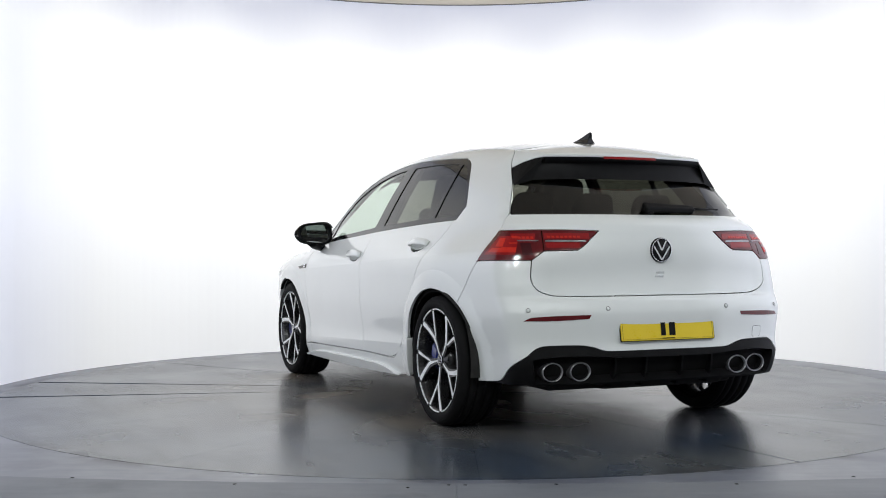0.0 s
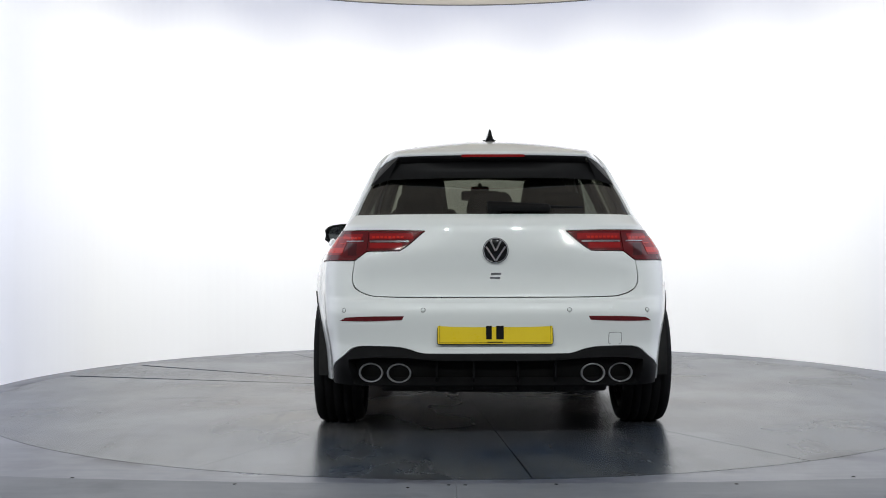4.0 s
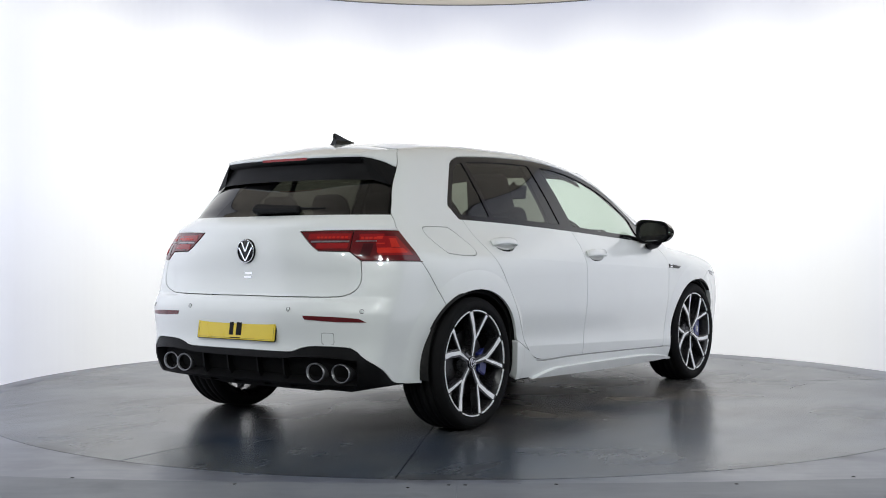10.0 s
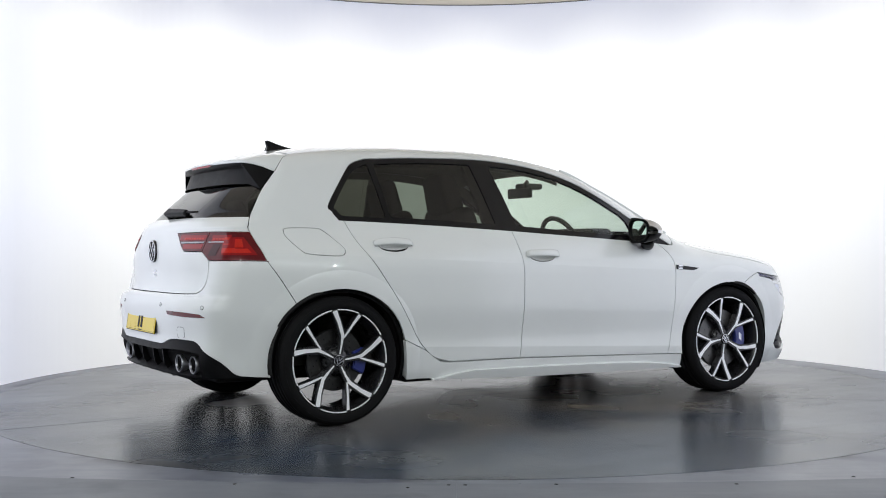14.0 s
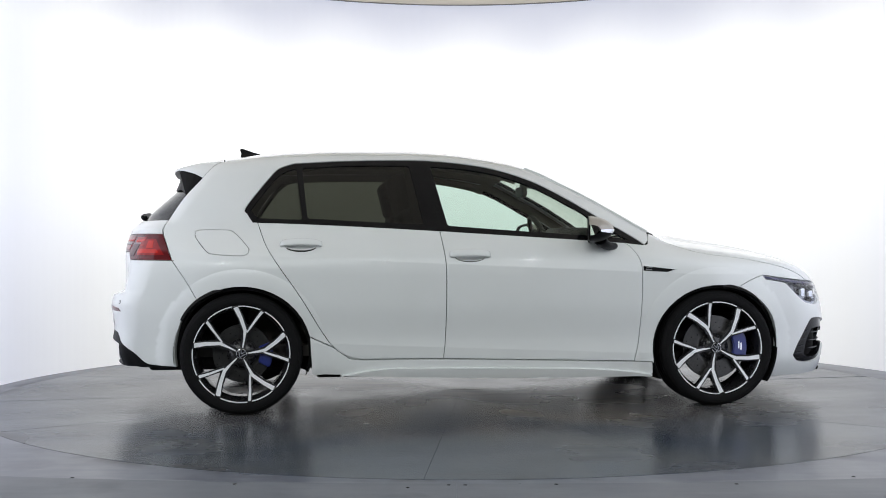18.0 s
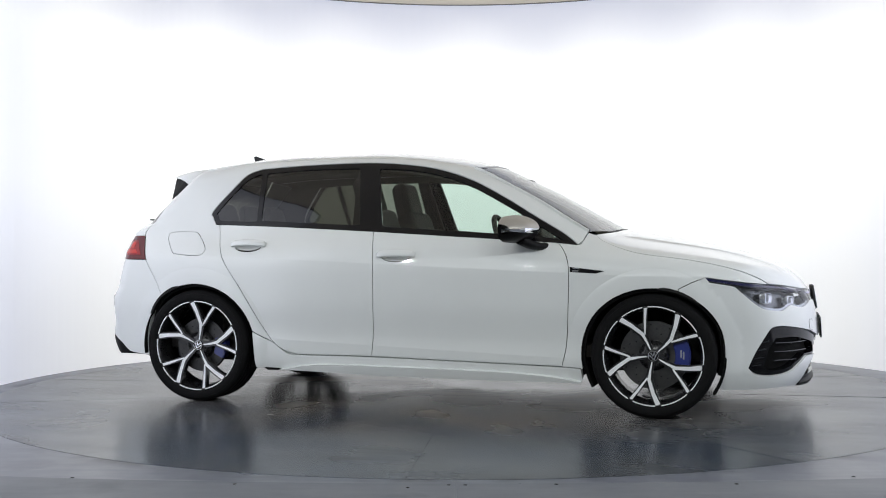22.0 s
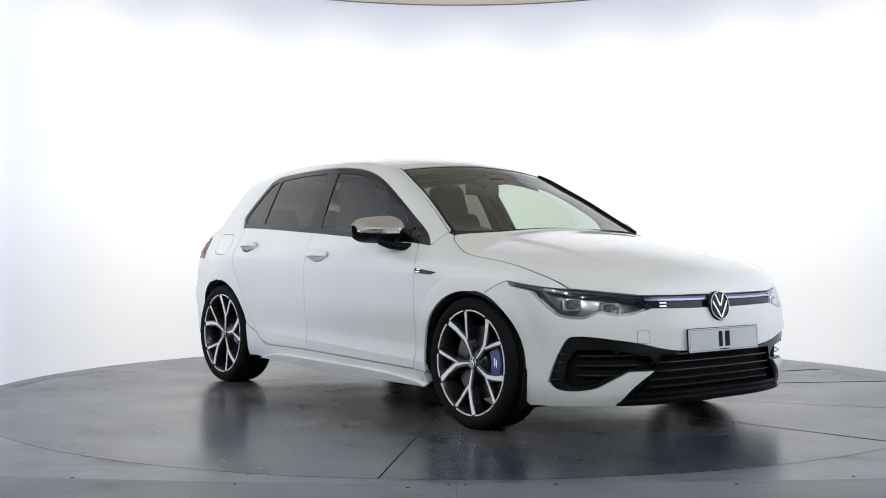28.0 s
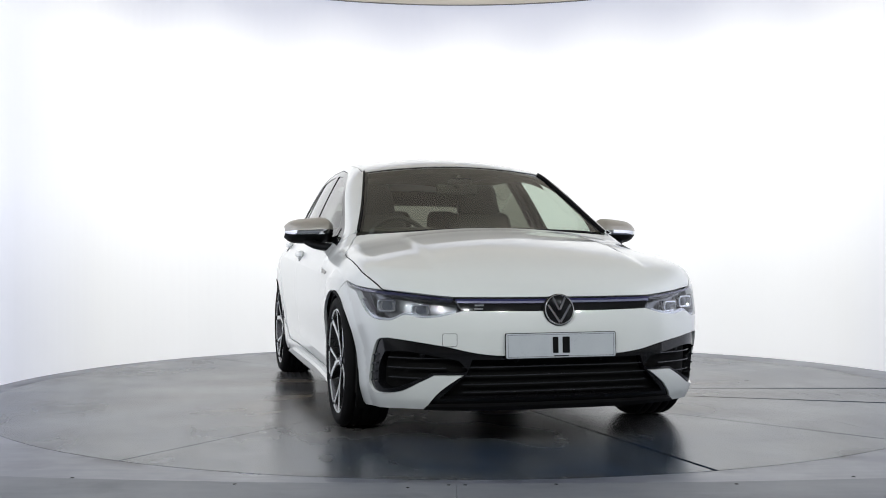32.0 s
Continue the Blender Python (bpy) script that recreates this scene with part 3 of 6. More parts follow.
for x, y in ((1.02, -2.99), (-0.2, -3.02), (0.35, -2.96), (-1.5, -2.93), (1.5, -2.9), (-0.05, -2.97), (0.012, -2.97), (-0.85, -2.985)):
    bm = lathe([(0.0, 0.0015), (0.006, 0.0015), (0.008, 0.0), (0.0, 0.0)], 12, "z")
    bolt = part("floor_bolt", bm, BLACK_SATIN, None, "small dark bolt head in the hall floor")
    bolt.location = (x, y + 0.04 * x * x, 0.003)
    tagged(bolt, category="bolt", group="floor bolts")

# the turntable: fourteen deck plates with open joints round a hub plate
turntable = thing("turntable", "round grey painted turntable of fourteen deck plates", "turntable")
SEAMS = (-175.3, -150.5, -128, -101, -78.8, -45.5, -20, 5.2, 30, 58.6, 74.4, 105, 129.6, 157)
WIDE = {5.2: 0.012, 30: 0.006, 58.6: 0.022, 74.4: 0.024, -150.5: 0.003, -175.3: 0.004, -45.5: 0.004}


def deck_plate(a0, a1, g0, g1, r0, r1):
    """One sector with bevelled edges; g0, g1: half the joint on either side."""
    bm = bmesh.new()
    n = 14
    lo, hi = [], []
    for r in (r0, r1):
        row = []
        for i in range(n + 1):
            k = 1 if r == r1 else 0
            t0, t1 = radians(a0) + (g0 if k else 0.0008) / r, radians(a1) - (g1 if k else 0.0008) / r
            a = t0 + (t1 - t0) * i / n
            row.append((r * math.cos(a), r * math.sin(a)))
        hi.append(row)
    edge = hi[0][::-1] + hi[1]
    top = [bm.verts.new((x, y, 0.0)) for x, y in edge]
    low = [bm.verts.new((x, y, -0.05)) for x, y in edge]
    bm.faces.new(top)
    k = len(edge)
    for i in range(k):
        bm.faces.new((top[i], low[i], low[(i + 1) % k], top[(i + 1) % k]))
    bmesh.ops.recalc_face_normals(bm, faces=bm.faces[:])
    return bm


for i, a in enumerate(SEAMS):
    b = SEAMS[(i + 1) % len(SEAMS)]
    part("deck_plate", deck_plate(a, b + (360 if b < a else 0), WIDE.get(a, 0.0008), WIDE.get(b, 0.0008), 0.3545, 2.8586), DECK, turntable)
part("hub_plate", flat_shade(lathe([(0.0, 0.0), (0.352, 0.0), (0.3532, -0.001), (0.3532, -0.05), (0.0, -0.05)], 72, "z")), DECK, turntable, "round hub plate in the middle")
part("hub_hatch", box_bm(-0.10, 0.10, -0.07, 0.07, 0.0, 0.0015, 0.001), DECK, turntable, "small raised hatch on the hub plate")
part("deck_frame", ring_solid(0.01, 2.855, -0.11, -0.055, 0, 360, 96), BLACK_SATIN, turntable, "dark frame under the deck")
turning = [turntable]


# ---- the car ----
car = thing("car", "white five-door hatchback car with black trim and two-tone wheels", "car")

REAR_X, FRONT_X, HUB_Z, ARCH = -1.325, 1.303, 0.326, 0.372


def squash(xc, a):
    """The arches sit lower over the tyre than they are wide."""
    top = max(0.0, math.sin(radians(a)))
    return 1.0 - (0.040 if xc < 0 else 0.062) * top


def arch(xc, a0, a1, r=ARCH, n=14):
    """A wheel arch's edge; it draws in towards the bumper's foot."""
    out = []
    for i in range(n + 1):
        a = a0 + (a1 - a0) * i / n
        low = min(1.0, max(0.0, (a - 130) / 45 if xc < 0 else (32 - a) / 40))
        q = r - (0.022 if xc < 0 else 0.013) * low * low * (3 - 2 * low)
        out.append((xc + q * math.cos(radians(a)), HUB_Z + q * math.sin(radians(a)) * squash(xc, a)))
    return out


def rounded(loop, r=0.016):
    """A closed (x, z) outline with its sharp corners rounded."""
    p = [Vector(q) for q in flat(loop)]
    out = []
    for i, q in enumerate(p):
        a, b = (p[i - 1] - q), (p[(i + 1) % len(p)] - q)
        if a.length > 1e-6 and b.length > 1e-6 and a.angle(b) < 2.55:
            e0, e1 = q + a.normalized() * min(r, a.length * 0.9), q + b.normalized() * min(r, b.length * 0.9)
            out += [tuple(e0 * (1 - t) ** 2 + q * 2 * t * (1 - t) + e1 * t * t) for t in (0.0, 0.25, 0.5, 0.75, 1.0)]
        else:
            out.append(tuple(q))
    return out


# lines of the car's right side, as (x, z)
BELT = across([(-1.268, 1.03), (-0.84, 1.013), (-0.274, 0.982), (0.223, 0.951), (0.724, 0.919), (0.905, 0.903)])
DLO_TOP = across([(0.905, 0.903), (0.825, 0.961), (0.673, 1.05), (0.487, 1.162), (0.3, 1.26), (0.111, 1.327), (-0.08, 1.364), (-0.337, 1.385), (-0.723, 1.381), (-1.045, 1.364)])
DLO_BACK = across([(-1.045, 1.364), (-1.125, 1.335), (-1.18, 1.28), (-1.305, 1.115), (-1.297, 1.075), (-1.268, 1.03)])
DOOR_FRONT = across([(0.78, 0.915), (0.815, 0.895), (0.858, 0.82), (0.868, 0.70), (0.854, 0.40), (0.827, 0.258)])
DOOR_MID = across([(-0.252, 0.981), (-0.228, 0.80), (-0.226, 0.60), (-0.231, 0.40), (-0.242, 0.287)])
DOOR_BACK = across([(-1.243, 1.028), (-1.179, 0.872), (-1.012, 0.626), (-0.89, 0.426), (-0.83, 0.352), (-0.775, 0.312), (-0.69, 0.289)])
DOOR_SILL_F = across([(-0.242, 0.287), (0.827, 0.258)])
DOOR_SILL_R = across([(-0.69, 0.289), (-0.242, 0.287)])
belt_f = [p for p in BELT if -0.25 < p[0] < 0.78]
belt_r = [p for p in BELT if -1.243 < p[0] < -0.253]


def cup_line(x, z):
    """The edge of a handle's finger cup."""
    return on_side([(x + 0.082 * math.cos(a), z - 0.006 + 0.029 * math.sin(a)) for a in (2 * math.pi * k / 28 for k in range(28))])


HANDLES = ((-0.095, 0.847), (-1.008, 0.904))
front_door = panel("front_door", "s", on_side(flat(DOOR_FRONT, DOOR_SILL_F[::-1], DOOR_MID[::-1], belt_f)), PAINT, car, both=True, holes=(cup_line(*HANDLES[0]),), step=0.017, depth=0.03, gap=0.0021)
rear_door = panel("rear_door", "s", on_side(flat(DOOR_MID, DOOR_SILL_R[::-1], DOOR_BACK[::-1], belt_r)), PAINT, car, both=True, holes=(cup_line(*HANDLES[1]),), step=0.017, depth=0.03, gap=0.0021)

# the side frame: windscreen pillar, roof rail, rear pillar and rear wing in one pressing
SCREEN_SIDE = across([(0.945, -0.715), (0.70, -0.648), (0.48, -0.600), (0.268, -0.555)])
DITCH = across([(0.268, -0.555), (0.0, -0.545), (-0.5, -0.54), (-1.0, -0.52), (-1.43, -0.475)])
TAIL_EDGE = snap("s", across([(-1.43, -0.475, 1.372), (-1.484, -0.507, 1.352), (-1.545, -0.556, 1.285), (-1.63, -0.598, 1.191), (-1.69, -0.628, 1.095), (-1.72, -0.648, 1.045), (-1.742, -0.68, 1.0), (-1.745, -0.722, 0.966), (-1.69, -0.829, 0.823)]))
WING_TO_BUMPER = across([(-1.69, 0.823), (-1.62, 0.72), (-1.567, 0.632)])
REAR_ARCH = arch(REAR_X, 128, 14)
frame_line = flat(on_top(SCREEN_SIDE), on_top(DITCH), TAIL_EDGE, on_side(WING_TO_BUMPER), on_side(REAR_ARCH), on_side([(-0.83, 0.352)]),
                  on_side(DOOR_BACK[::-1][13:]), on_side(flat(DLO_BACK[::-1], DLO_TOP[::-1])), on_side([(0.93, 0.925)]))
FLAP = on_side(flat(across([(-1.575, 0.98), (-1.545, 0.988), (-1.42, 0.988), (-1.37, 0.976), (-1.30, 0.905), (-1.285, 0.875), (-1.305, 0.852), (-1.36, 0.848),
                            (-1.47, 0.857), (-1.51, 0.872), (-1.57, 0.945), (-1.575, 0.98)], 4)))
panel("side_frame", "s", frame_line, PAINT, car, holes=(FLAP,), sides=(1,), step=0.017)
panel("side_frame", "s", frame_line, PAINT, car, sides=(-1,), step=0.017)
panel("fuel_flap", "s", FLAP, PAINT, car, step=0.02)

# roof, bonnet, front wings
roof_line = flat(on_top(DITCH), on_top(across([(-1.43, -0.475), (-1.455, -0.25), (-1.462, 0.0), (-1.455, 0.25), (-1.43, 0.475)])),
                 mirrored(on_top(DITCH)), on_top(across([(0.268, 0.555), (0.305, 0.28), (0.315, 0.0), (0.305, -0.28), (0.268, -0.555)])))
panel("roof", "t", roof_line, PAINT, car, gap=0.0012)
LAMP_TOP = snap("f", across([(1.57, -0.870, 0.731), (1.675, -0.855, 0.716), (1.78, -0.822, 0.704), (1.877, -0.758, 0.695), (1.955, -0.67, 0.685), (2.012, -0.574, 0.674), (2.056, -0.475, 0.663)]))
BAR_TOP = across([(2.056, -0.475, 0.663), (2.085, -0.25, 0.661), (2.095, 0.0, 0.66)])
SHUT = flat(on_top([(0.985, -0.715), (1.03, -0.748), (1.12, -0.784)]), [(1.24, -0.82, 0.8535), (1.46, -0.828, 0.825), (1.585, -0.825, 0.803), (1.68, -0.82, 0.781), (1.76, -0.805, 0.756), (1.83, -0.782, 0.725), LAMP_TOP[18]])
BONNET_BACK = across([(0.985, -0.715), (1.055, -0.4), (1.085, 0.0)])
side, back = snap("s", across(SHUT)), on_top(BONNET_BACK)
nose = flat([p for p in LAMP_TOP if p[1] > -0.757], snap("f", BAR_TOP))
panel("bonnet", "t", flat(side, nose, mirrored(nose), mirrored(side), mirrored(back)[::-1], back[::-1]), PAINT, car, step=0.022, gap=0.002)
FRONT_ARCH = arch(FRONT_X, 69, 192)
wing_line = flat(on_side(flat(DOOR_FRONT[::-1], across([(0.78, 0.915), (0.905, 0.903), (0.93, 0.925)]))), on_top([(0.95, -0.722)]), side,
                 [p for p in LAMP_TOP[::-1] if p[1] < -0.7585], on_side(across([(1.57, 0.731), (1.504, 0.707), (1.436, 0.673)])), on_side(FRONT_ARCH), on_side(across([(0.925, 0.252), (0.827, 0.256)])))
panel("front_wing", "s", wing_line, PAINT, car, both=True, step=0.016)

# sills
SKIRT_TOP = across([(-0.963, 0.414), (-0.90, 0.383), (-0.832, 0.3515), (-0.774, 0.310), (-0.69, 0.2865), (-0.242, 0.2845), (0.827, 0.2555), (0.93, 0.248)])
skirt_line = on_side(flat(SKIRT_TOP, across([(0.93, 0.244), (0.937, 0.185)]), across([(0.937, 0.185), (0.0, 0.192), (-0.95, 0.208)]), across([(-0.95, 0.208), (-0.963, 0.414)])))
skirts = panel("side_skirt", "s", skirt_line, PAINT, car, both=True, off=0.004, depth=0.05, step=0.02)
BLADE = on_side(flat(across([(0.93, 0.19), (0.72, 0.216), (0.4, 0.232), (-0.4, 0.243), (-0.62, 0.236), (-0.80, 0.205)]), across([(-0.80, 0.205), (0.0, 0.184), (0.93, 0.178)])))
panel("skirt_blade", "s", BLADE, PAINT, skirts, both=True, off=0.024, depth=0.045, step=0.016)

# white backing added behind the skirt's seams, so the open gaps look less black
backing = on_side(flat(across([(-0.945, 0.425), (-0.89, 0.40), (-0.80, 0.345), (-0.69, 0.32), (0.0, 0.315), (0.93, 0.285)]), across([(0.93, 0.285), (0.93, 0.225)]), across([(0.93, 0.225), (-0.68, 0.255), (-0.925, 0.34), (-0.945, 0.40)])))
panel("sill_backing", "s", backing, PAINT, car, both=True, off=-0.024, depth=0.0, step=0.03, gap=0.0)

# glass and its frames
WIN_F = flat(across([(0.635, 0.955), (0.6, 1.055), (0.485, 1.128), (0.3, 1.226), (0.11, 1.295), (-0.08, 1.333), (-0.283, 1.349)]), across([(-0.283, 1.349), (-0.205, 1.012)]),
             across([(-0.205, 1.012), (0.22, 0.981), (0.635, 0.955)]))
WIN_TRI = flat(across([(0.69, 0.951), (0.69, 1.0), (0.81, 0.935), (0.845, 0.926)]), across([(0.845, 0.926), (0.69, 0.951)]))
WIN_R = flat(across([(-0.405, 1.353), (-0.7, 1.352), (-1.0, 1.337)]), across([(-1.0, 1.337), (-0.972, 1.052)]), across([(-0.972, 1.052), (-0.34, 1.018)]), across([(-0.34, 1.018), (-0.405, 1.353)]))
WIN_Q = flat(across([(-1.035, 1.335), (-1.10, 1.312), (-1.16, 1.26), (-1.272, 1.11), (-1.268, 1.085), (-1.245, 1.055)]), across([(-1.245, 1.055), (-1.0, 1.046)]), across([(-1.0, 1.046), (-1.035, 1.335)]))
windows = [on_side(rounded(w)) for w in (WIN_F, WIN_TRI, WIN_R, WIN_Q)]
panel("window_trim", "s", on_side(flat(BELT, DLO_TOP, DLO_BACK)), BLACK_GLOSS, car, "gloss black window surround", holes=windows, both=True, off=-0.003, step=0.02, gap=0.001)
for w, mat, tag in zip(windows, (GLASS, GLASS, PRIVACY, PRIVACY), ("clear side window", "small fixed corner window", "dark tinted side window", "dark tinted quarter window")):
    panel("side_window", "s", w, mat, car, tag, both=True, off=-0.007, depth=0.003, gap=-0.006, step=0.035)
SCREEN_TOP = across([(0.262, -0.55), (0.298, -0.28), (0.308, 0.0)])
SCREEN_BASE = across([(0.95, -0.71), (1.045, -0.4), (1.078, 0.0)])
ss, st, sb = on_top(SCREEN_SIDE), on_top(SCREEN_TOP), on_top(SCREEN_BASE)
panel("windscreen", "t", flat(ss, st, mirrored(st), mirrored(ss), mirrored(sb)[::-1], sb[::-1]), SCREEN_GLASS, car, "clear windscreen", off=-0.004, depth=0.004, gap=0.004)
edge_in = [(x + 0.004, y + 0.034, z) for x, y, z in ss]
panel("screen_edge", "t", flat(ss, on_top([(x, y) for x, y, z in edge_in])[::-1]), BLACK_GLOSS, car, "black border of the windscreen", both=True, off=-0.0025, depth=0.004, step=0.012, gap=0.0)
ridge_in, strip_in = on_top([(x + 0.001, y + 0.007) for x, y, z in ss]), on_top([(x + 0.002, y + 0.016) for x, y, z in ss])
panel("pillar_ridge", "t", flat(ss, ridge_in[::-1]), PAINT, car, both=True, off=0.012, depth=0.015, step=0.006, gap=0.0)
panel("screen_strip", "t", flat(ridge_in, strip_in[::-1]), BLACK_SATIN, car, "black strip on the inner flank of the windscreen pillar", both=True, off=0.011, depth=0.017, step=0.006, gap=0.0)
head_in = on_top([(x + 0.02, y) for x, y, z in st])
panel("screen_edge", "t", flat(st, mirrored(st), mirrored(head_in)[::-1], head_in[::-1]), BLACK_GLOSS, car, off=-0.0025, depth=0.004, step=0.012, gap=0.0)


def sym(line):
    """A line from the right side to the middle, carried on to the left side."""
    return list(line) + mirrored(line)


# ---- nose ----
LAMP_INNER = across([(2.056, -0.475, 0.663), (2.090, -0.442, 0.607)])
LAMP_LOW = flat(across([(2.090, -0.442, 0.607), (2.063, -0.535, 0.582), (2.03, -0.61, 0.576), (1.985, -0.682, 0.588), (1.945, -0.74, 0.563), (1.866, -0.80, 0.570),
                        (1.815, -0.825, 0.598), (1.768, -0.8385, 0.637), (1.722, -0.848, 0.678)]), across([(1.722, -0.848, 0.678), (1.70, -0.852, 0.689), (1.63, -0.864, 0.701), (1.59, -0.869, 0.707)]),
                across([(1.59, -0.869, 0.707), (1.57, -0.870, 0.731)]))
BAR_LOW = across([(2.090, -0.442, 0.607), (2.112, -0.22, 0.603), (2.119, 0.0, 0.602)])
MOUTH = flat(across([(2.02, -0.60, 0.165), (2.058, -0.53, 0.25), (2.104, -0.44, 0.322)]), across([(2.104, -0.44, 0.322), (2.07, -0.57, 0.322)]),
             across([(2.07, -0.57, 0.322), (2.035, -0.63, 0.288), (1.985, -0.705, 0.246), (1.90, -0.775, 0.229), (1.83, -0.815, 0.237), (1.795, -0.826, 0.27)]),
             across([(1.795, -0.826, 0.27), (1.83, -0.823, 0.35), (1.885, -0.815, 0.44), (1.915, -0.80, 0.476), (1.96, -0.765, 0.483)]),
             across([(1.96, -0.765, 0.483), (2.02, -0.693, 0.474), (2.09, -0.53, 0.449), (2.118, -0.404, 0.421), (2.128, -0.30, 0.407), (2.135, -0.2, 0.404)]), [(2.14, 0.0, 0.404)])
bumper_arch = on_side([p for p in arch(FRONT_X, 69, -26)])
bumper_right = flat(across([(2.02, -0.60, 0.165), (1.94, -0.68, 0.165), (1.80, -0.76, 0.155), (1.66, -0.81, 0.148)])[::-1])
WING_LINE = on_side(across([(1.57, 0.731), (1.504, 0.707), (1.436, 0.673)]))
bumper_line = flat(bumper_arch, bumper_right, MOUTH, mirrored(MOUTH), mirrored(bumper_right), mirrored(bumper_arch),
                   mirrored(WING_LINE), mirrored(LAMP_LOW), mirrored(BAR_LOW)[::-1], BAR_LOW[::-1], LAMP_LOW, WING_LINE)
front_bumper = panel("front_bumper", "f", bumper_line, PAINT, car, step=0.017, depth=0.03)
hook = part("tow_cover", rounded_plate(0.062, 0.055, 0.0007, 0.008), PAINT, front_bumper, "small square tow eye cover")
hook.matrix_basis = on_body("f", -0.50, 0.478, 0.0)
part("cover_gap", rounded_plate(0.0655, 0.0585, 0.0005, 0.0095), UNDER, hook, "fine dark joint round the cover")

# the black mouth: surround, pit, bars
open_side = flat(across([(2.075, -0.575, 0.33), (2.03, -0.64, 0.298), (1.975, -0.72, 0.262), (1.905, -0.775, 0.252), (1.87, -0.80, 0.275)]),
                 across([(1.87, -0.80, 0.275), (1.895, -0.80, 0.36), (1.935, -0.785, 0.42)]),
                 across([(1.935, -0.785, 0.42), (2.02, -0.69, 0.425), (2.07, -0.56, 0.405), (2.10, -0.46, 0.385)]), across([(2.10, -0.46, 0.385), (2.112, -0.43, 0.335), (2.075, -0.575, 0.33)]))
open_mid = flat(across([(2.105, -0.425, 0.325), (2.055, -0.535, 0.215)]), sym(across([(2.053, -0.535, 0.212), (2.085, -0.25, 0.212), (2.09, 0.0, 0.212)])),
                mirrored(across([(2.105, -0.425, 0.325), (2.055, -0.535, 0.215)])), sym(across([(2.11, -0.40, 0.39), (2.13, -0.2, 0.388), (2.135, 0.0, 0.388)]))[::-1])
mouth_line = flat(MOUTH, mirrored(MOUTH), [(2.02, 0.60, 0.165)], [(2.02, -0.60, 0.165)])
grille = panel("lower_grille", "f", mouth_line, BLACK_GLOSS, car, "gloss black lower grille surround with side intakes", holes=(open_side, mirrored(open_side), open_mid), off=-0.012, depth=0.05, step=0.018, gap=0.0)
panel("grille_pit", "f", mouth_line, PIT, grille, "dark mesh behind the grille", off=-0.052, depth=0.0, step=0.03, gap=-0.03)


def strip(way, line, height, name, mat, parent, label="", off=0.0, depth=0.02, both=False, step=0.02):
    """A narrow band along a line on the body, of a height upward."""
    up = [(x, y, z + height) for x, y, z in line]
    return panel(name, way, flat(line, up[::-1]), mat, parent, label, off=off, depth=depth, both=both, step=step, gap=0.0)


for z in (0.352, 0.313, 0.273, 0.236):
    half = min(0.44, 0.50 - (0.352 - z) * 0.2)
    strip("f", sym(across([(2.09, -half, z), (2.12, -0.2, z), (2.13, 0.0, z)])), 0.005, "grille_bar", GRILLE_BAR, grille, off=-0.022, depth=0.010)
for z, y0, y1 in ((0.392, -0.745, -0.50), (0.347, -0.755, -0.52), (0.302, -0.75, -0.62)):
    strip("f", across([(1.91 if y0 < -0.7 else 2.0, y0, z), (2.03, (y0 + y1) / 2, z), (2.09, y1, z)]), 0.005, "intake_bar", GRILLE_BAR, grille, off=-0.026, depth=0.010, both=True)
for k in range(9):
    y = -0.36 + 0.09 * k
    bar = part("grille_rib", box_bm(-0.03, 0, -0.003, 0.003, 0.215, 0.24), PIT, grille)
    bar.matrix_basis = Matrix.Translation((2.075 - 0.12 * (y / 0.5) ** 4, y, 0))
for z, x in ((0.40, 1.87), (0.36, 1.852), (0.318, 1.835), (0.28, 1.822)):
    strip("f", across([(x - 0.012, -0.822, z - 0.004), (x + 0.03, -0.808, z + 0.004)]), 0.006, "intake_fin", GRILLE_BAR, grille, off=-0.004, depth=0.02, both=True)
lip = flat(sym(across([(2.01, -0.60, 0.170), (2.05, -0.50, 0.168), (2.075, -0.25, 0.165), (2.08, 0.0, 0.165)])),
           sym(across([(2.02, -0.585, 0.184), (2.055, -0.50, 0.186), (2.08, -0.25, 0.186), (2.085, 0.0, 0.186)]))[::-1])
panel("front_lip", "f", lip, BLACK_SATIN, car, "black front lip under the grille", off=0.010, depth=0.06, step=0.02, gap=0)
for y in (-0.62, -0.2, 0.2, 0.62):
    m = on_body("f", y, 0.385 if abs(y) < 0.5 else 0.41, -0.02)
    part("parking_sensor", lathe([(0.0, 0.006), (0.009, 0.006), (0.011, 0.0), (0.0, 0.0)], 20, "z"), BLACK_SATIN, grille, "round black parking sensor").matrix_basis = m

# head lamps
lamp_line = flat(LAMP_TOP, LAMP_INNER, LAMP_LOW)
lamps = panel("headlight", "f", lamp_line, LAMP_PIT, car, "slim headlight with dark chrome inside", off=-0.07, depth=0.0, both=True, step=0.02, gap=-0.006)
panel("lens", "f", lamp_line, LENS, lamps, "clear headlight lens", off=0.0, depth=0.003, both=True, step=0.02)
brow = flat(LAMP_TOP, [(x, y, z - 0.009 - 0.008 * min(1.0, max(0.0, (-y - 0.6) / 0.25))) for x, y, z in LAMP_TOP][::-1])
panel("brow_strip", "f", brow, BLUE_BLACK, lamps, "blue-black strip along the headlight's top", off=-0.012, depth=0.03, both=True, step=0.02)
rim_low = flat(LAMP_LOW[2:44], [(x, y, z + 0.010) for x, y, z in LAMP_LOW[2:44]][::-1])
panel("lamp_rim", "f", rim_low, LIGHT_GUIDE, lamps, "pale daytime light strip along the headlight's lower edge", off=-0.010, depth=0.02, both=True, step=0.02, gap=-0.001)


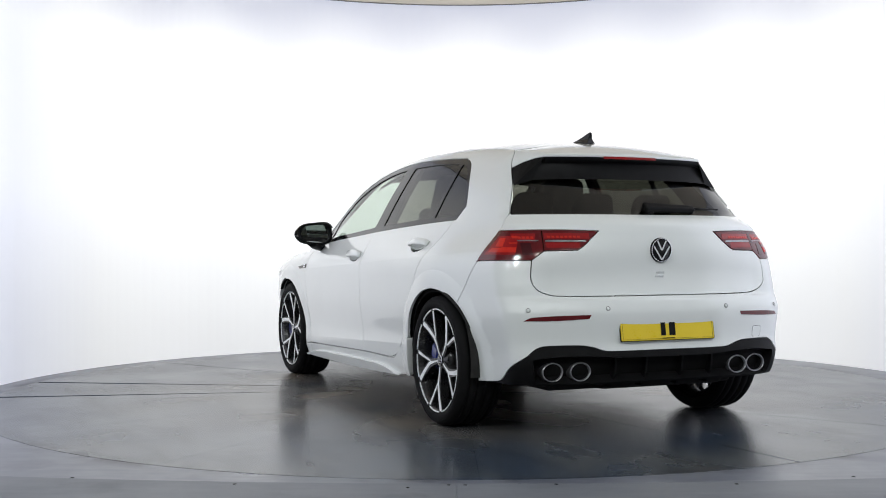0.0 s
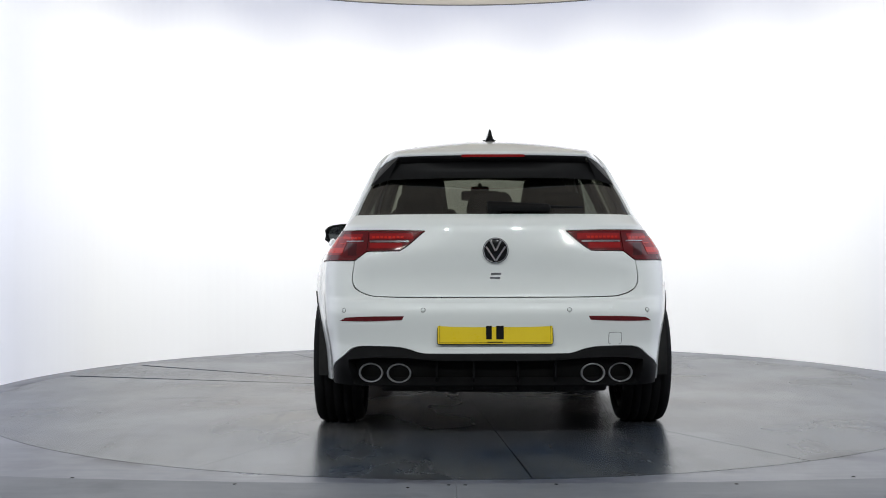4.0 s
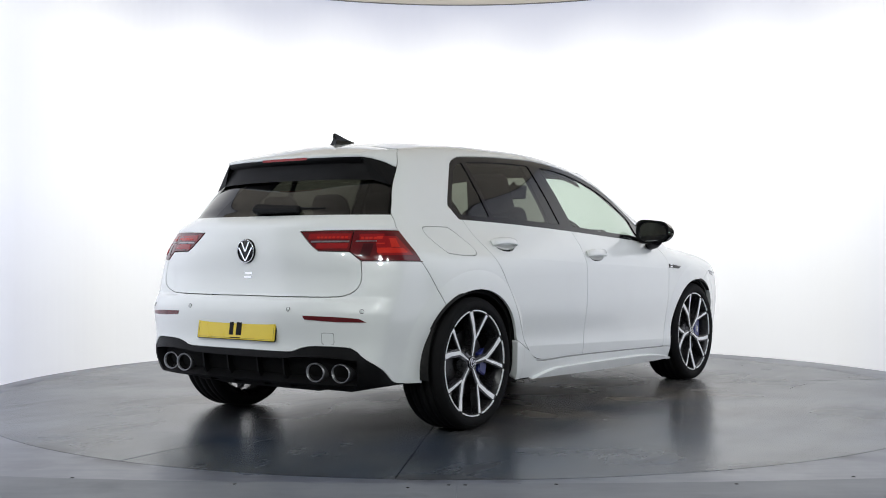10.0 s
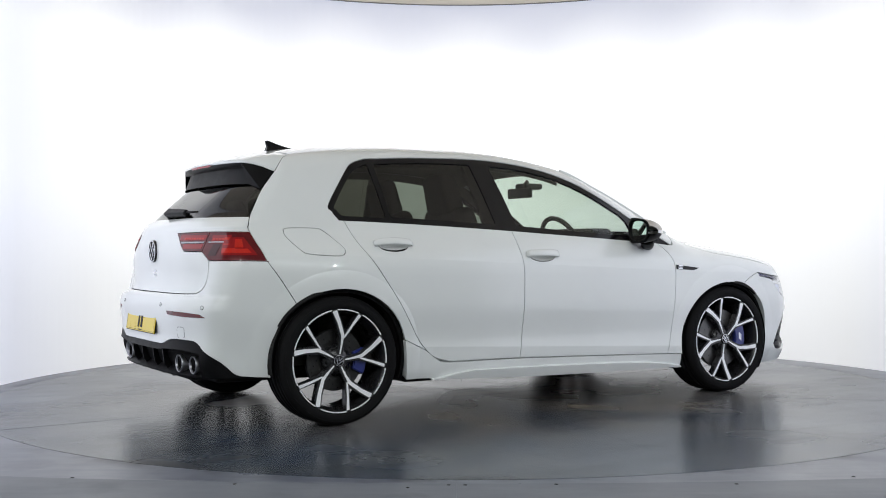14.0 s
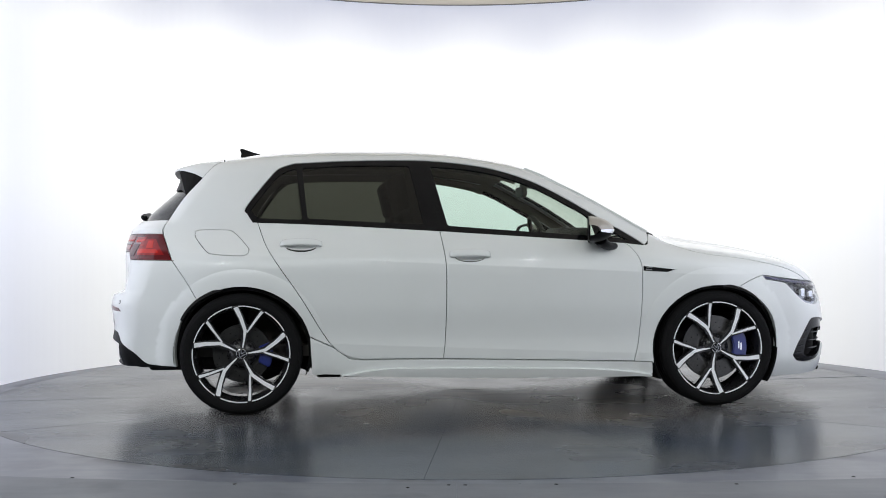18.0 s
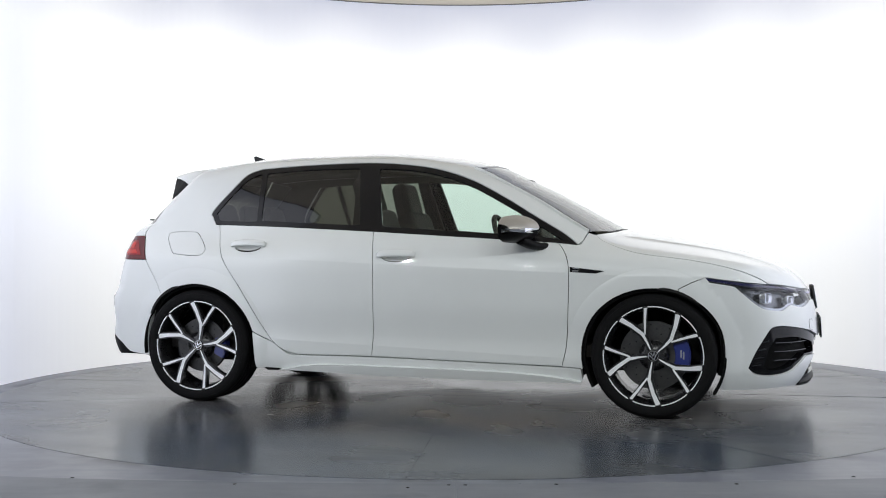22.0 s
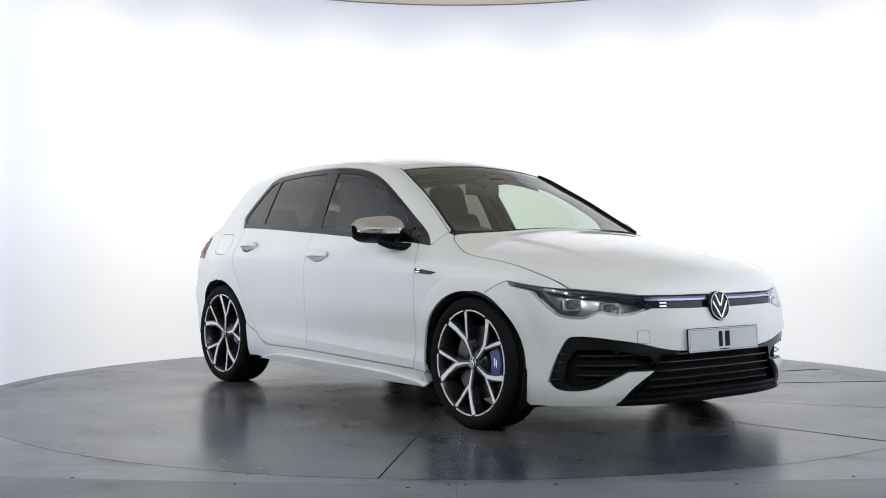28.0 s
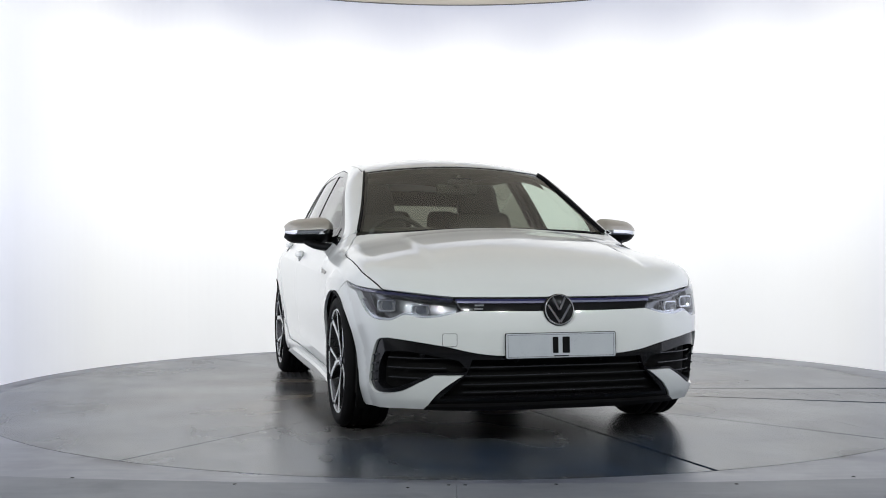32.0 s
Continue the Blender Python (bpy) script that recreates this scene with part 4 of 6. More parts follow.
def lamp_unit(y, z, w, h, off):
    """One square-set projector with its frame: seen on the right side, copied to the left."""
    for i, s in enumerate((1, -1)):
        m = on_body("f", y, z, off)
        toward = pose(0, 0, 0, 90, 0, 90) @ pose(0, 0, 0, 0, -22, 0)
        toward.translation = m.translation
        bm = bmesh.new()
        rings = []
        for ww, hh, zz in ((w, h, 0.0), (w, h, 0.03), (w - 0.012, h - 0.012, 0.034), (w - 0.02, h - 0.02, 0.012)):
            src = rounded_plate(ww, hh, 0.01, 0.013, 5)
            src.verts.ensure_lookup_table()
            n = len(src.verts) // 2
            rings.append([bm.verts.new((v.co.x, v.co.y, zz)) for v in src.verts[:n]])
            src.free()
        for a, b in zip(rings, rings[1:]):
            for k in range(len(a)):
                bm.faces.new((a[k], a[(k + 1) % len(a)], b[(k + 1) % len(a)], b[k])).smooth = True
        bm.faces.new(rings[-1])
        ball = lathe([(0.0, 0.032), (0.012, 0.030), (0.021, 0.022), (0.025, 0.010), (0.025, 0.0), (0.0, 0.0)], 24, "z")
        for nm, b, mt, lb in (("lamp_bezel", bm, CHROME, "dark chrome square lamp frame"), ("projector", ball, LENS_BALL, "glass projector ball")):
            bmesh.ops.transform(b, matrix=toward, verts=b.verts[:])
            if s < 0:
                flip_y(b)
            part(nm, b, mt, lamps[i], lb)


lamp_unit(-0.775, 0.637, 0.085, 0.058, -0.062)
lamp_unit(-0.625, 0.624, 0.085, 0.052, -0.062)
# upper grille bar with its light strip
bar = panel("upper_grille", "f", flat(sym(BAR_TOP), sym(BAR_LOW)[::-1]), BLACK_GLOSS, car, "gloss black bar between the headlights", off=-0.006, depth=0.03, step=0.02)
strip("f", sym(across([(2.07, -0.465, 0.640), (2.092, -0.2, 0.637), (2.10, 0.0, 0.637)])), 0.009, "light_strip", SILVER_BLUE, bar, "silver-blue strip across the grille", off=0.001, depth=0.01)
strip("f", sym(across([(2.065, -0.47, 0.6495), (2.09, -0.2, 0.6465), (2.097, 0.0, 0.6465)])), 0.009, "blue_strip", BLUE_BLACK, bar, "dark blue strip above it", off=0.0, depth=0.01)


def emblem(m, r, parent, label):
    """A round badge: black disc, bright ring, plain bright bars."""
    disc = part("badge", lathe([(0.0, 0.008), (r * 0.9, 0.008), (r, 0.004), (r, -0.016), (0.0, -0.016)], 40, "z"), BLACK_GLOSS, parent, label)
    disc.matrix_basis = m
    part("badge_ring", lathe([(r * 0.88, 0.008), (r * 0.895, 0.0115), (r * 0.935, 0.012), (r * 0.965, 0.007)], 40, "z", True), CHROME, disc)
    for x0, y0, x1, y1 in ((-0.40, 0.74, -0.02, -0.02), (0.40, 0.74, 0.02, -0.02), (-0.74, 0.30, -0.03, -0.78), (0.74, 0.30, 0.03, -0.78)):
        d = Vector((x1 - x0, y1 - y0))
        b = box_bm(-0.065 * r, 0.065 * r, -d.length / 2 * r, d.length / 2 * r, 0.0075, 0.0115 + 0.0006 * abs(x0))
        bmesh.ops.transform(b, matrix=pose((x0 + x1) / 2 * r, (y0 + y1) / 2 * r, 0, 0, 0, math.degrees(math.atan2(-d.x, d.y))), verts=b.verts[:])
        part("badge_bar", b, CHROME, disc)
    return disc


def swoosh(m, w, parent, mat=None):
    """A small plain two-stroke emblem."""
    bm = bmesh.new()
    for line in ([(-0.34, 0.16), (0.42, 0.16)], [(-0.42, -0.14), (0.34, -0.14)]):
        for (x, y), (x2, y2) in zip(line, line[1:]):
            d = Vector((x2 - x, y2 - y))
            n = Vector((-d.y, d.x)).normalized() * 0.07
            lo = [bm.verts.new((w * (a + k * n.x), w * (b + k * n.y), z)) for a, b, k in ((x, y, -1), (x2, y2, -1), (x2, y2, 1), (x, y, 1)) for z in (0.0, 0.002)]
            for f in ((1, 3, 5, 7), (0, 1, 7, 6), (2, 3, 1, 0), (4, 5, 3, 2), (6, 7, 5, 4)):
                bm.faces.new([lo[k] for k in f])
    bmesh.ops.recalc_face_normals(bm, faces=bm.faces[:])
    ob = part("emblem", bm, mat or CHROME, parent, "small plain chrome emblem")
    ob.matrix_basis = m
    return ob


m = on_body("f", 0.0, 0.604, -0.004)
emblem(pose(m.translation.x + 0.012, 0, 0.606, 82, 0, 90), 0.072, car, "round black and chrome badge")
m = on_body("f", -0.365, 0.622, -0.004)
swoosh(m, 0.055, bar)


def number_plate(m, colour, label, border):
    base = part("number_plate", rounded_plate(0.524, 0.115, 0.006, 0.008), BLACK_SATIN, car, label)
    base.matrix_basis = m
    face = part("plate_face", rounded_plate(0.518, 0.109, 0.0085, 0.007, chamfer=0.001), colour, base)
    for x, w, h, y in ((-0.028, 0.026, 0.072, 0.002), (0.022, 0.034, 0.072, 0.002)):
        b = rounded_plate(w, h, 0.0015, 0.002)
        bmesh.ops.translate(b, verts=b.verts[:], vec=(x, y, 0.0085))
        part("bar", b, BLACK_SATIN, base)
    b = rounded_plate(0.07, 0.005, 0.001, 0.001)
    bmesh.ops.translate(b, verts=b.verts[:], vec=(0.0, -0.047, 0.0085))
    part("bar", b, BLACK_SATIN, base)
    for bx, by, bw, bh in ((0, 0.0485, 0.50, 0.0012), (0, -0.0485, 0.50, 0.0012), (-0.25, 0, 0.0012, 0.097), (0.25, 0, 0.0012, 0.097)):
        b = rounded_plate(bw, bh, 0.0006, 0.0003)
        bmesh.ops.translate(b, verts=b.verts[:], vec=(bx, by, 0.0084))
        part("border", b, BLACK_SATIN, base)
    return base


number_plate(pose(2.142, 0, 0.449, 90, 0, 90) @ pose(0, 0, 0, -3), PLATE_WHITE, "white front number plate with black marks", 0)
number_plate(pose(-2.068, 0.006, 0.506, 90, 0, -90) @ pose(0, 0, 0, -8), PLATE_YELLOW, "yellow rear number plate with black marks", 0)


# ---- tail ----
TL_TOP = snap("b", across([(-1.98, -0.325, 0.963), (-1.93, -0.47, 0.967), (-1.86, -0.60, 0.968)]))[:-1] + [TAIL_EDGE[-7]]
TL_OUT = [p for p in TAIL_EDGE if p[2] <= 0.967]
TL_LOW = across([(-1.69, -0.829, 0.823), (-1.80, -0.775, 0.826), (-1.934, -0.655, 0.827)])
TL_STEP = flat(across([(-1.934, -0.655, 0.827), (-1.945, -0.595, 0.870)]), across([(-1.945, -0.595, 0.870), (-1.986, -0.44, 0.873)]), across([(-1.986, -0.44, 0.873), (-1.99, -0.40, 0.90), (-1.98, -0.325, 0.963)]))
GATE_LOW = across([(-1.934, -0.655, 0.827), (-1.935, -0.657, 0.743), (-1.946, -0.634, 0.695), (-1.972, -0.585, 0.668), (-1.995, -0.50, 0.661), (-2.02, -0.25, 0.659), (-2.025, 0.0, 0.659)])
GATE_TOP = across([(-1.715, -0.648, 1.045), (-1.79, -0.45, 1.045), (-1.835, 0.0, 1.045)])
gate_side = [p for p in TAIL_EDGE if 0.966 <= p[2] <= 1.046]
gate_right = flat(gate_side, TL_TOP[::-1], TL_STEP[::-1], GATE_LOW)
tailgate = panel("tailgate", "b", flat(gate_right, mirrored(gate_right), mirrored(GATE_TOP)[::-1], GATE_TOP[::-1]), PAINT, car, "white tailgate", step=0.017, gap=0.0025, depth=0.02)

DIFF_TOP = across([(-1.70, -0.815, 0.256), (-1.80, -0.803, 0.262), (-1.866, -0.79, 0.276), (-1.925, -0.77, 0.335), (-1.985, -0.708, 0.39), (-2.0, -0.67, 0.423), (-2.015, -0.62, 0.437),
                   (-2.05, -0.47, 0.438), (-2.06, -0.40, 0.428), (-2.065, -0.34, 0.410), (-2.07, -0.25, 0.407), (-2.075, 0.0, 0.407)])
rear_arch = on_side(arch(REAR_X, 128, 192))
rear_line = flat(on_side(WING_TO_BUMPER)[::-1], TL_LOW, GATE_LOW, mirrored(GATE_LOW), mirrored(TL_LOW), mirrored(on_side(WING_TO_BUMPER)[::-1]),
                 mirrored(rear_arch)[::-1], mirrored(DIFF_TOP)[::-1], DIFF_TOP[::-1], rear_arch[::-1])
rear_bumper = panel("rear_bumper", "b", rear_line, PAINT, car, step=0.018, depth=0.03)

# tail lamps: an outer piece on the wing and an inner one on the tailgate
SPLIT = across([(-1.945, -0.595, 0.870), (-1.90, -0.585, 0.968)])
outer_line = flat(SPLIT, [p for p in TL_TOP if p[1] < -0.585], TL_OUT, TL_LOW, across([(-1.934, -0.655, 0.827), (-1.945, -0.595, 0.870)]))
inner_line = flat(SPLIT[::-1], across([(-1.945, -0.595, 0.870), (-1.986, -0.44, 0.873)]), across([(-1.986, -0.44, 0.873), (-1.99, -0.40, 0.90), (-1.98, -0.325, 0.963)]), [p for p in TL_TOP if p[1] > -0.585])
tail = panel("tail_light", "b", outer_line, RED_DARK, car, "dark red wraparound tail light", both=True, step=0.015, depth=0.02, off=0.003)
tail_in = panel("tail_light", "b", inner_line, RED_DARK, car, "dark red tail light on the tailgate", both=True, step=0.015, depth=0.02, off=0.003)


def lamp_patch(name, pts, mat, parent, off, label=""):
    return panel(name, "b", flat(across(pts[:2]), across(pts[1:3]), across(pts[2:4]), across([pts[3], pts[0]])), mat, parent, label, both=True, step=0.015, depth=0.003, off=off, gap=0.0)


def tail_point(y, z):
    """A point of the tail light's face."""
    return tuple(land(np.array([[-2.4, y, z]]), np.array([[1.0, 0.0, 0.0]]), 1.2)[0][0])


def tail_patch(name, y0, y1, z0, z1, mat, parent, off, label="", lean=0.0):
    """A four-cornered field of the light between two distances from the middle; lean shifts its lower edge outward."""
    return lamp_patch(name, [tail_point(-y0, z1), tail_point(-y1, z1), tail_point(-y1 - lean, z0), tail_point(-y0 - lean, z0)], mat, parent, off, label)


# outer piece: red field, row of bright blocks, silver line, wedge with a brighter foot, smoked corner
tail_patch("lamp_glow", 0.610, 0.705, 0.912, 0.950, RED_LAMP, tail, 0.0045, "red lamp field", 0.012)
tail_patch("lamp_glow", 0.678, 0.735, 0.852, 0.930, RED_LAMP, tail, 0.0050, "red lamp field", 0.035)
tail_patch("smoked_field", 0.640, 0.682, 0.850, 0.905, RED_SMOKE, tail, 0.0046, "smoked dark corner")
for k in range(4):
    tail_patch("lamp_block", 0.622 + 0.017 * k, 0.635 + 0.017 * k, 0.924, 0.935, RED_CORE, tail, 0.0062)
tail_patch("lamp_core", 0.684, 0.706, 0.926, 0.938, RED_CORE, tail, 0.0063, "bright red core")
tail_patch("lamp_core", 0.694, 0.722, 0.902, 0.907, RED_CORE, tail, 0.0063)
tail_patch("lamp_core", 0.700, 0.752, 0.862, 0.885, RED_CORE, tail, 0.0060, "", 0.008)
tail_patch("lamp_line", 0.606, 0.690, 0.913, 0.918, STEEL, tail, 0.0058)
def tail_round(name, low, high, z0, z1, mat, off):
    """A field on the light's side, between angles round the tail's upright axis: low edge and high edge."""
    def at(a, z):
        return (-1.1 - 0.9 * math.cos(radians(a)), -0.9 * math.sin(radians(a)), z)
    return lamp_patch(name, [at(high[0], z1), at(high[1], z1), at(low[1], z0), at(low[0], z0)], mat, tail, off)


tail_round("lamp_glow", (43.5, 51.5), (42.0, 47.2), 0.852, 0.938, RED_LAMP, 0.0052)
tail_round("lamp_core", (45.0, 50.0), (44.5, 48.8), 0.862, 0.882, RED_CORE, 0.0064)
tail_round("lamp_core", (45.6, 47.8), (45.2, 46.9), 0.888, 0.928, RED_CORE, 0.0064)
# inner piece on the tailgate
tail_patch("lamp_glow", 0.375, 0.578, 0.925, 0.952, RED_LAMP, tail_in, 0.0045, "red lamp field")
tail_patch("lamp_glow", 0.425, 0.578, 0.883, 0.908, RED_LAMP, tail_in, 0.0045, "red lamp field")
for k in range(8):
    tail_patch("lamp_block", 0.420 + 0.019 * k, 0.433 + 0.019 * k, 0.929, 0.938, RED_CORE, tail_in, 0.0062)
tail_patch("lamp_line", 0.395, 0.578, 0.911, 0.918, STEEL, tail_in, 0.0058)
reflector = flat(across([(-2.064, -0.425, 0.560), (-2.035, -0.58, 0.553), (-1.978, -0.722, 0.551)]), across([(-1.978, -0.722, 0.551), (-1.995, -0.69, 0.568)]), across([(-1.995, -0.69, 0.568), (-2.035, -0.58, 0.575), (-2.064, -0.415, 0.578)]))
panel("reflector", "b", reflector, RED_DARK, rear_bumper, "narrow red reflector", both=True, off=0.002, depth=0.004, step=0.012, gap=0)
for y, z in ((-0.695, 0.60), (-0.33, 0.605), (0.33, 0.605), (0.695, 0.60)):
    part("parking_sensor", lathe([(0.009, 0.0), (0.009, 0.0015), (0.0105, 0.0015), (0.0105, 0.0)], 24, "z", True), BLACK_SATIN, rear_bumper).matrix_basis = on_body("b", y, z, 0.0)
    part("parking_sensor", lathe([(0.0, 0.001), (0.009, 0.001), (0.009, 0.0), (0.0, 0.0)], 24, "z"), PAINT, rear_bumper, "round white parking sensor").matrix_basis = on_body("b", y, z, 0.0)
cover = part("tow_cover", rounded_plate(0.06, 0.05, 0.0012, 0.008), PAINT, rear_bumper, "small square tow eye cover")
cover.matrix_basis = on_body("b", -0.54, 0.475, 0.0)
part("cover_gap", rounded_plate(0.0635, 0.0535, 0.0009, 0.0095), UNDER, cover, "fine dark joint round the cover")

# the black diffuser with its fins, and the four tail pipes
DIFF_LOW = across([(-1.70, -0.815, 0.2545), (-1.80, -0.80, 0.257), (-1.88, -0.77, 0.256), (-1.96, -0.68, 0.252), (-2.0, -0.55, 0.252), (-2.02, -0.3, 0.25), (-2.03, 0.0, 0.25)])
diff_line = flat(DIFF_TOP, mirrored(DIFF_TOP), mirrored(DIFF_LOW)[::-1], DIFF_LOW[::-1])
well = flat(across([(-1.985, -0.67, 0.375), (-2.03, -0.55, 0.388), (-2.055, -0.38, 0.386), (-2.06, -0.25, 0.376), (-2.065, 0.0, 0.374)]), mirrored(across([(-1.985, -0.67, 0.375), (-2.03, -0.55, 0.388), (-2.055, -0.38, 0.386), (-2.06, -0.25, 0.376), (-2.065, 0.0, 0.374)])),
            mirrored(across([(-1.97, -0.655, 0.262), (-2.0, -0.5, 0.262), (-2.02, -0.3, 0.262), (-2.03, 0.0, 0.262)]))[::-1], across([(-1.97, -0.655, 0.262), (-2.0, -0.5, 0.262), (-2.02, -0.3, 0.262), (-2.03, 0.0, 0.262)])[::-1])
diffuser = panel("diffuser", "b", diff_line, BLACK_SATIN, car, "black rear diffuser round the tail pipes", holes=(well,), off=-0.002, depth=0.06, step=0.018, gap=0.001)
panel("diffuser_back", "b", well, PIT, diffuser, off=-0.055, depth=0.0, step=0.03, gap=-0.01)
for y in (-0.27, -0.1, 0.1, 0.27):
    fin = bmesh.new()
    prof = [(-1.96, 0.385), (-2.045, 0.375), (-2.035, 0.30), (-1.99, 0.235), (-1.93, 0.235)]
    a = [fin.verts.new((x, y - 0.005, z)) for x, z in prof]
    b = [fin.verts.new((x, y + 0.005, z)) for x, z in prof]
    fin.faces.new(a), fin.faces.new(b[::-1])
    for k in range(5):
        fin.faces.new((a[k], b[k], b[(k + 1) % 5], a[(k + 1) % 5]))
    bmesh.ops.recalc_face_normals(fin, faces=fin.faces[:])
    part("diffuser_fin", fin, BLACK_SATIN, diffuser)
for s in (-1, 1):
    for y, x in ((0.442, -2.014), (0.572, -1.986)):
        pipe = lathe([(0.046, 0.16), (0.055, 0.15), (0.0565, 0.010), (0.055, 0.001), (0.0515, -0.001), (0.0475, 0.003), (0.0465, 0.15)], 40, "x", True)
        for v in pipe.verts:
            v.co.z *= 0.80
        pp = part("tail_pipe", pipe, CHROME_DULL, car, "oval brushed steel tail pipe")
        pp.matrix_basis = Matrix.Translation((x, s * y, 0.314))
        plug = lathe([(0.0, 0.12), (0.041, 0.12), (0.043, 0.014), (0.0455, 0.010), (0.0463, 0.012), (0.0463, 0.13), (0.0, 0.13)], 32, "x")
        for v in plug.verts:
            v.co.z *= 0.8
        part("pipe_inside", plug, PIT, pp)

# rear window, spoiler, wiper
GLASS_SIDE = across([(-1.72, -0.645, 1.048), (-1.69, -0.625, 1.095), (-1.63, -0.595, 1.191), (-1.545, -0.545, 1.285), (-1.505, -0.49, 1.322)])
panel("rear_window", "b", flat(GLASS_SIDE, across([(-1.505, -0.49, 1.322), (-1.57, -0.25, 1.335), (-1.58, 0.0, 1.338)]), mirrored(across([(-1.505, -0.49, 1.322), (-1.57, -0.25, 1.335), (-1.58, 0.0, 1.338)])), mirrored(GLASS_SIDE),
                               mirrored(GATE_TOP)[::-1], GATE_TOP[::-1]), REAR_GLASS, tailgate, "dark tinted rear window", off=-0.006, depth=0.003, step=0.03)


def spoiler():
    """The roof's white lip over the rear window, its black ends and underside."""
    rows = []
    n = 36
    for i in range(n + 1):
        u = -1 + 2 * i / n
        f = abs(u)
        x0 = -1.459 + 0.022 * f ** 2
        x1 = -1.748 + 0.058 * f ** 2.5
        z1 = 1.343 - 0.003 * f ** 2
        row = []
        for k in range(9):
            s = k / 8
            y = u * (0.487 - 0.035 * s)
            z0 = float(TOP(x0) - CROWN(x0) * y * y) - 0.004 * f ** 4
            row.append((x0 + (x1 - x0) * s, y, z0 + (z1 - z0) * s + 0.010 * math.sin(math.pi * s)))
        row += [(x1 - 0.003, y, z1 - 0.005), (x1 + 0.002, y, z1 - 0.012)]
        rows.append(row)
    def shoulder(r, s):
        """Down the rear pillar's seam, from the roof's corner to the end of the lip."""
        edge = [Vector((x, -s * y, z)) for x, y, z in TAIL_EDGE[:13]]
        line = []
        for k in range(9):
            q = k * 1.5
            p = edge[int(q)].lerp(edge[min(12, int(q) + 1)], q - int(q))
            line.append(tuple(p + Vector((0, -s * 0.0015, 0.001))))
        x, y, z = line[-1]
        return line + [(x - 0.003, y, z - 0.004), (x, y, z - 0.008)]

    def between(a, b, f):
        return [tuple(Vector(p).lerp(Vector(q), f) + Vector((0, 0, 0.010 * math.sin(math.pi * f) * k / 10))) for k, (p, q) in enumerate(zip(a, b))]
    left, right = shoulder(rows[0], -1), shoulder(rows[-1], 1)
    wide = [left, between(left, rows[0], 0.35), between(left, rows[0], 0.7)] + rows + [between(right, rows[-1], 0.7), between(right, rows[-1], 0.35), right]
    top = bmesh.new()
    g = [[top.verts.new(p) for p in r] for r in wide]
    for a, b in zip(g, g[1:]):
        for k in range(len(a) - 1):
            top.faces.new((a[k], a[k + 1], b[k + 1], b[k])).smooth = True
    ob = part("rear_spoiler", top, PAINT, car, "white roof spoiler with black ends and underside")
    low = bmesh.new()
    g, glass_line = [], []
    for r in rows:
        x1, y, z1 = r[-1]
        f = abs(y) / 0.452
        zb, yb = 1.223 - 0.008 * f ** 3, y * (1 + 0.12 * f ** 3)
        xb, _ = land(np.array([[-2.4, yb, zb]]), np.array([[1.0, 0.0, 0.0]]), 1.4)
        xb = xb[0][0] - 0.005
        glass_line.append((xb, yb, zb))
        g.append([low.verts.new(p) for p in ((x1, y, z1), (x1 + 0.006, y, z1 - 0.022), (x1 + 0.03, y, z1 - 0.024), (x1 * 0.3 + xb * 0.7 + 0.03, y + (yb - y) * 0.5, z1 - 0.030), (xb + 0.012, yb, zb + 0.028), (xb, yb, zb))])
    for a, b in zip(g, g[1:]):
        for k in range(5):
            low.faces.new((a[k], a[k + 1], b[k + 1], b[k])).smooth = True
    part("spoiler_underside", low, BLACK_SATIN, ob, "black spoiler underside")
    for s, row, edge_line, foot in ((-1, rows[0], wide[:3], glass_line[0]), (1, rows[-1], wide[-3:][::-1], glass_line[-1])):
        end = bmesh.new()
        rim = [end.verts.new(r[-1]) for r in edge_line] + [end.verts.new(row[-1])]
        apex = np.array([[-2.4, s * 0.594, 1.188]])
        d, _ = land(apex, np.array([[1.0, 0.0, 0.0]]), 1.4)
        tip = end.verts.new((d[0][0] - 0.006, s * 0.594, 1.188))
        base = end.verts.new((foot[0], foot[1], foot[2]))
        for a, b in zip(rim, rim[1:]):
            end.faces.new((a, b, tip) if s > 0 else (b, a, tip))
        end.faces.new((rim[-1], base, tip) if s > 0 else (base, rim[-1], tip))
        part("spoiler_end", end, BLACK_SATIN, ob, "black spoiler end")
    lamp = bmesh.new()
    g = [[lamp.verts.new((r[-1][0] - 0.004 + d, r[-1][1], r[-1][2] - h)) for d, h in ((0.0, -0.003), (0.001, 0.009), (0.01, 0.009))] for r in rows[12:25]]
    for a, b in zip(g, g[1:]):
        for k in range(2):
            lamp.faces.new((a[k], a[k + 1], b[k + 1], b[k]))
    part("brake_light", lamp, RED_LAMP, ob, "long narrow red brake light")
    return ob


spoiler()
wiper = part("rear_wiper", lathe([(0.0, 0.04), (0.02, 0.038), (0.03, 0.02), (0.032, 0.0), (0.0, 0.0)], 24, "z"), BLACK_SATIN, tailgate, "black rear wiper parked on the window")
wiper.matrix_basis = on_body("b", 0.0, 1.062, -0.004)
cowl = box_bm(-0.035, 0.26, -0.026, 0.024, 0.010, 0.045, 0.012, 3)
for v in cowl.verts:
    v.co.y *= 1.0 - 0.35 * max(0.0, v.co.x - 0.1) / 0.16
    v.co.z -= 0.05 * v.co.x
part("wiper_cover", cowl, BLACK_SATIN, wiper)
part("wiper_blade", tube([(0.20, 0.006, 0.022), (0.30, 0.005, 0.016), (0.41, 0.008, 0.012)], [0.009, 0.006, 0.004]), BLACK_SATIN, wiper)
m = on_body("b", 0.0, 0.873, 0.0)
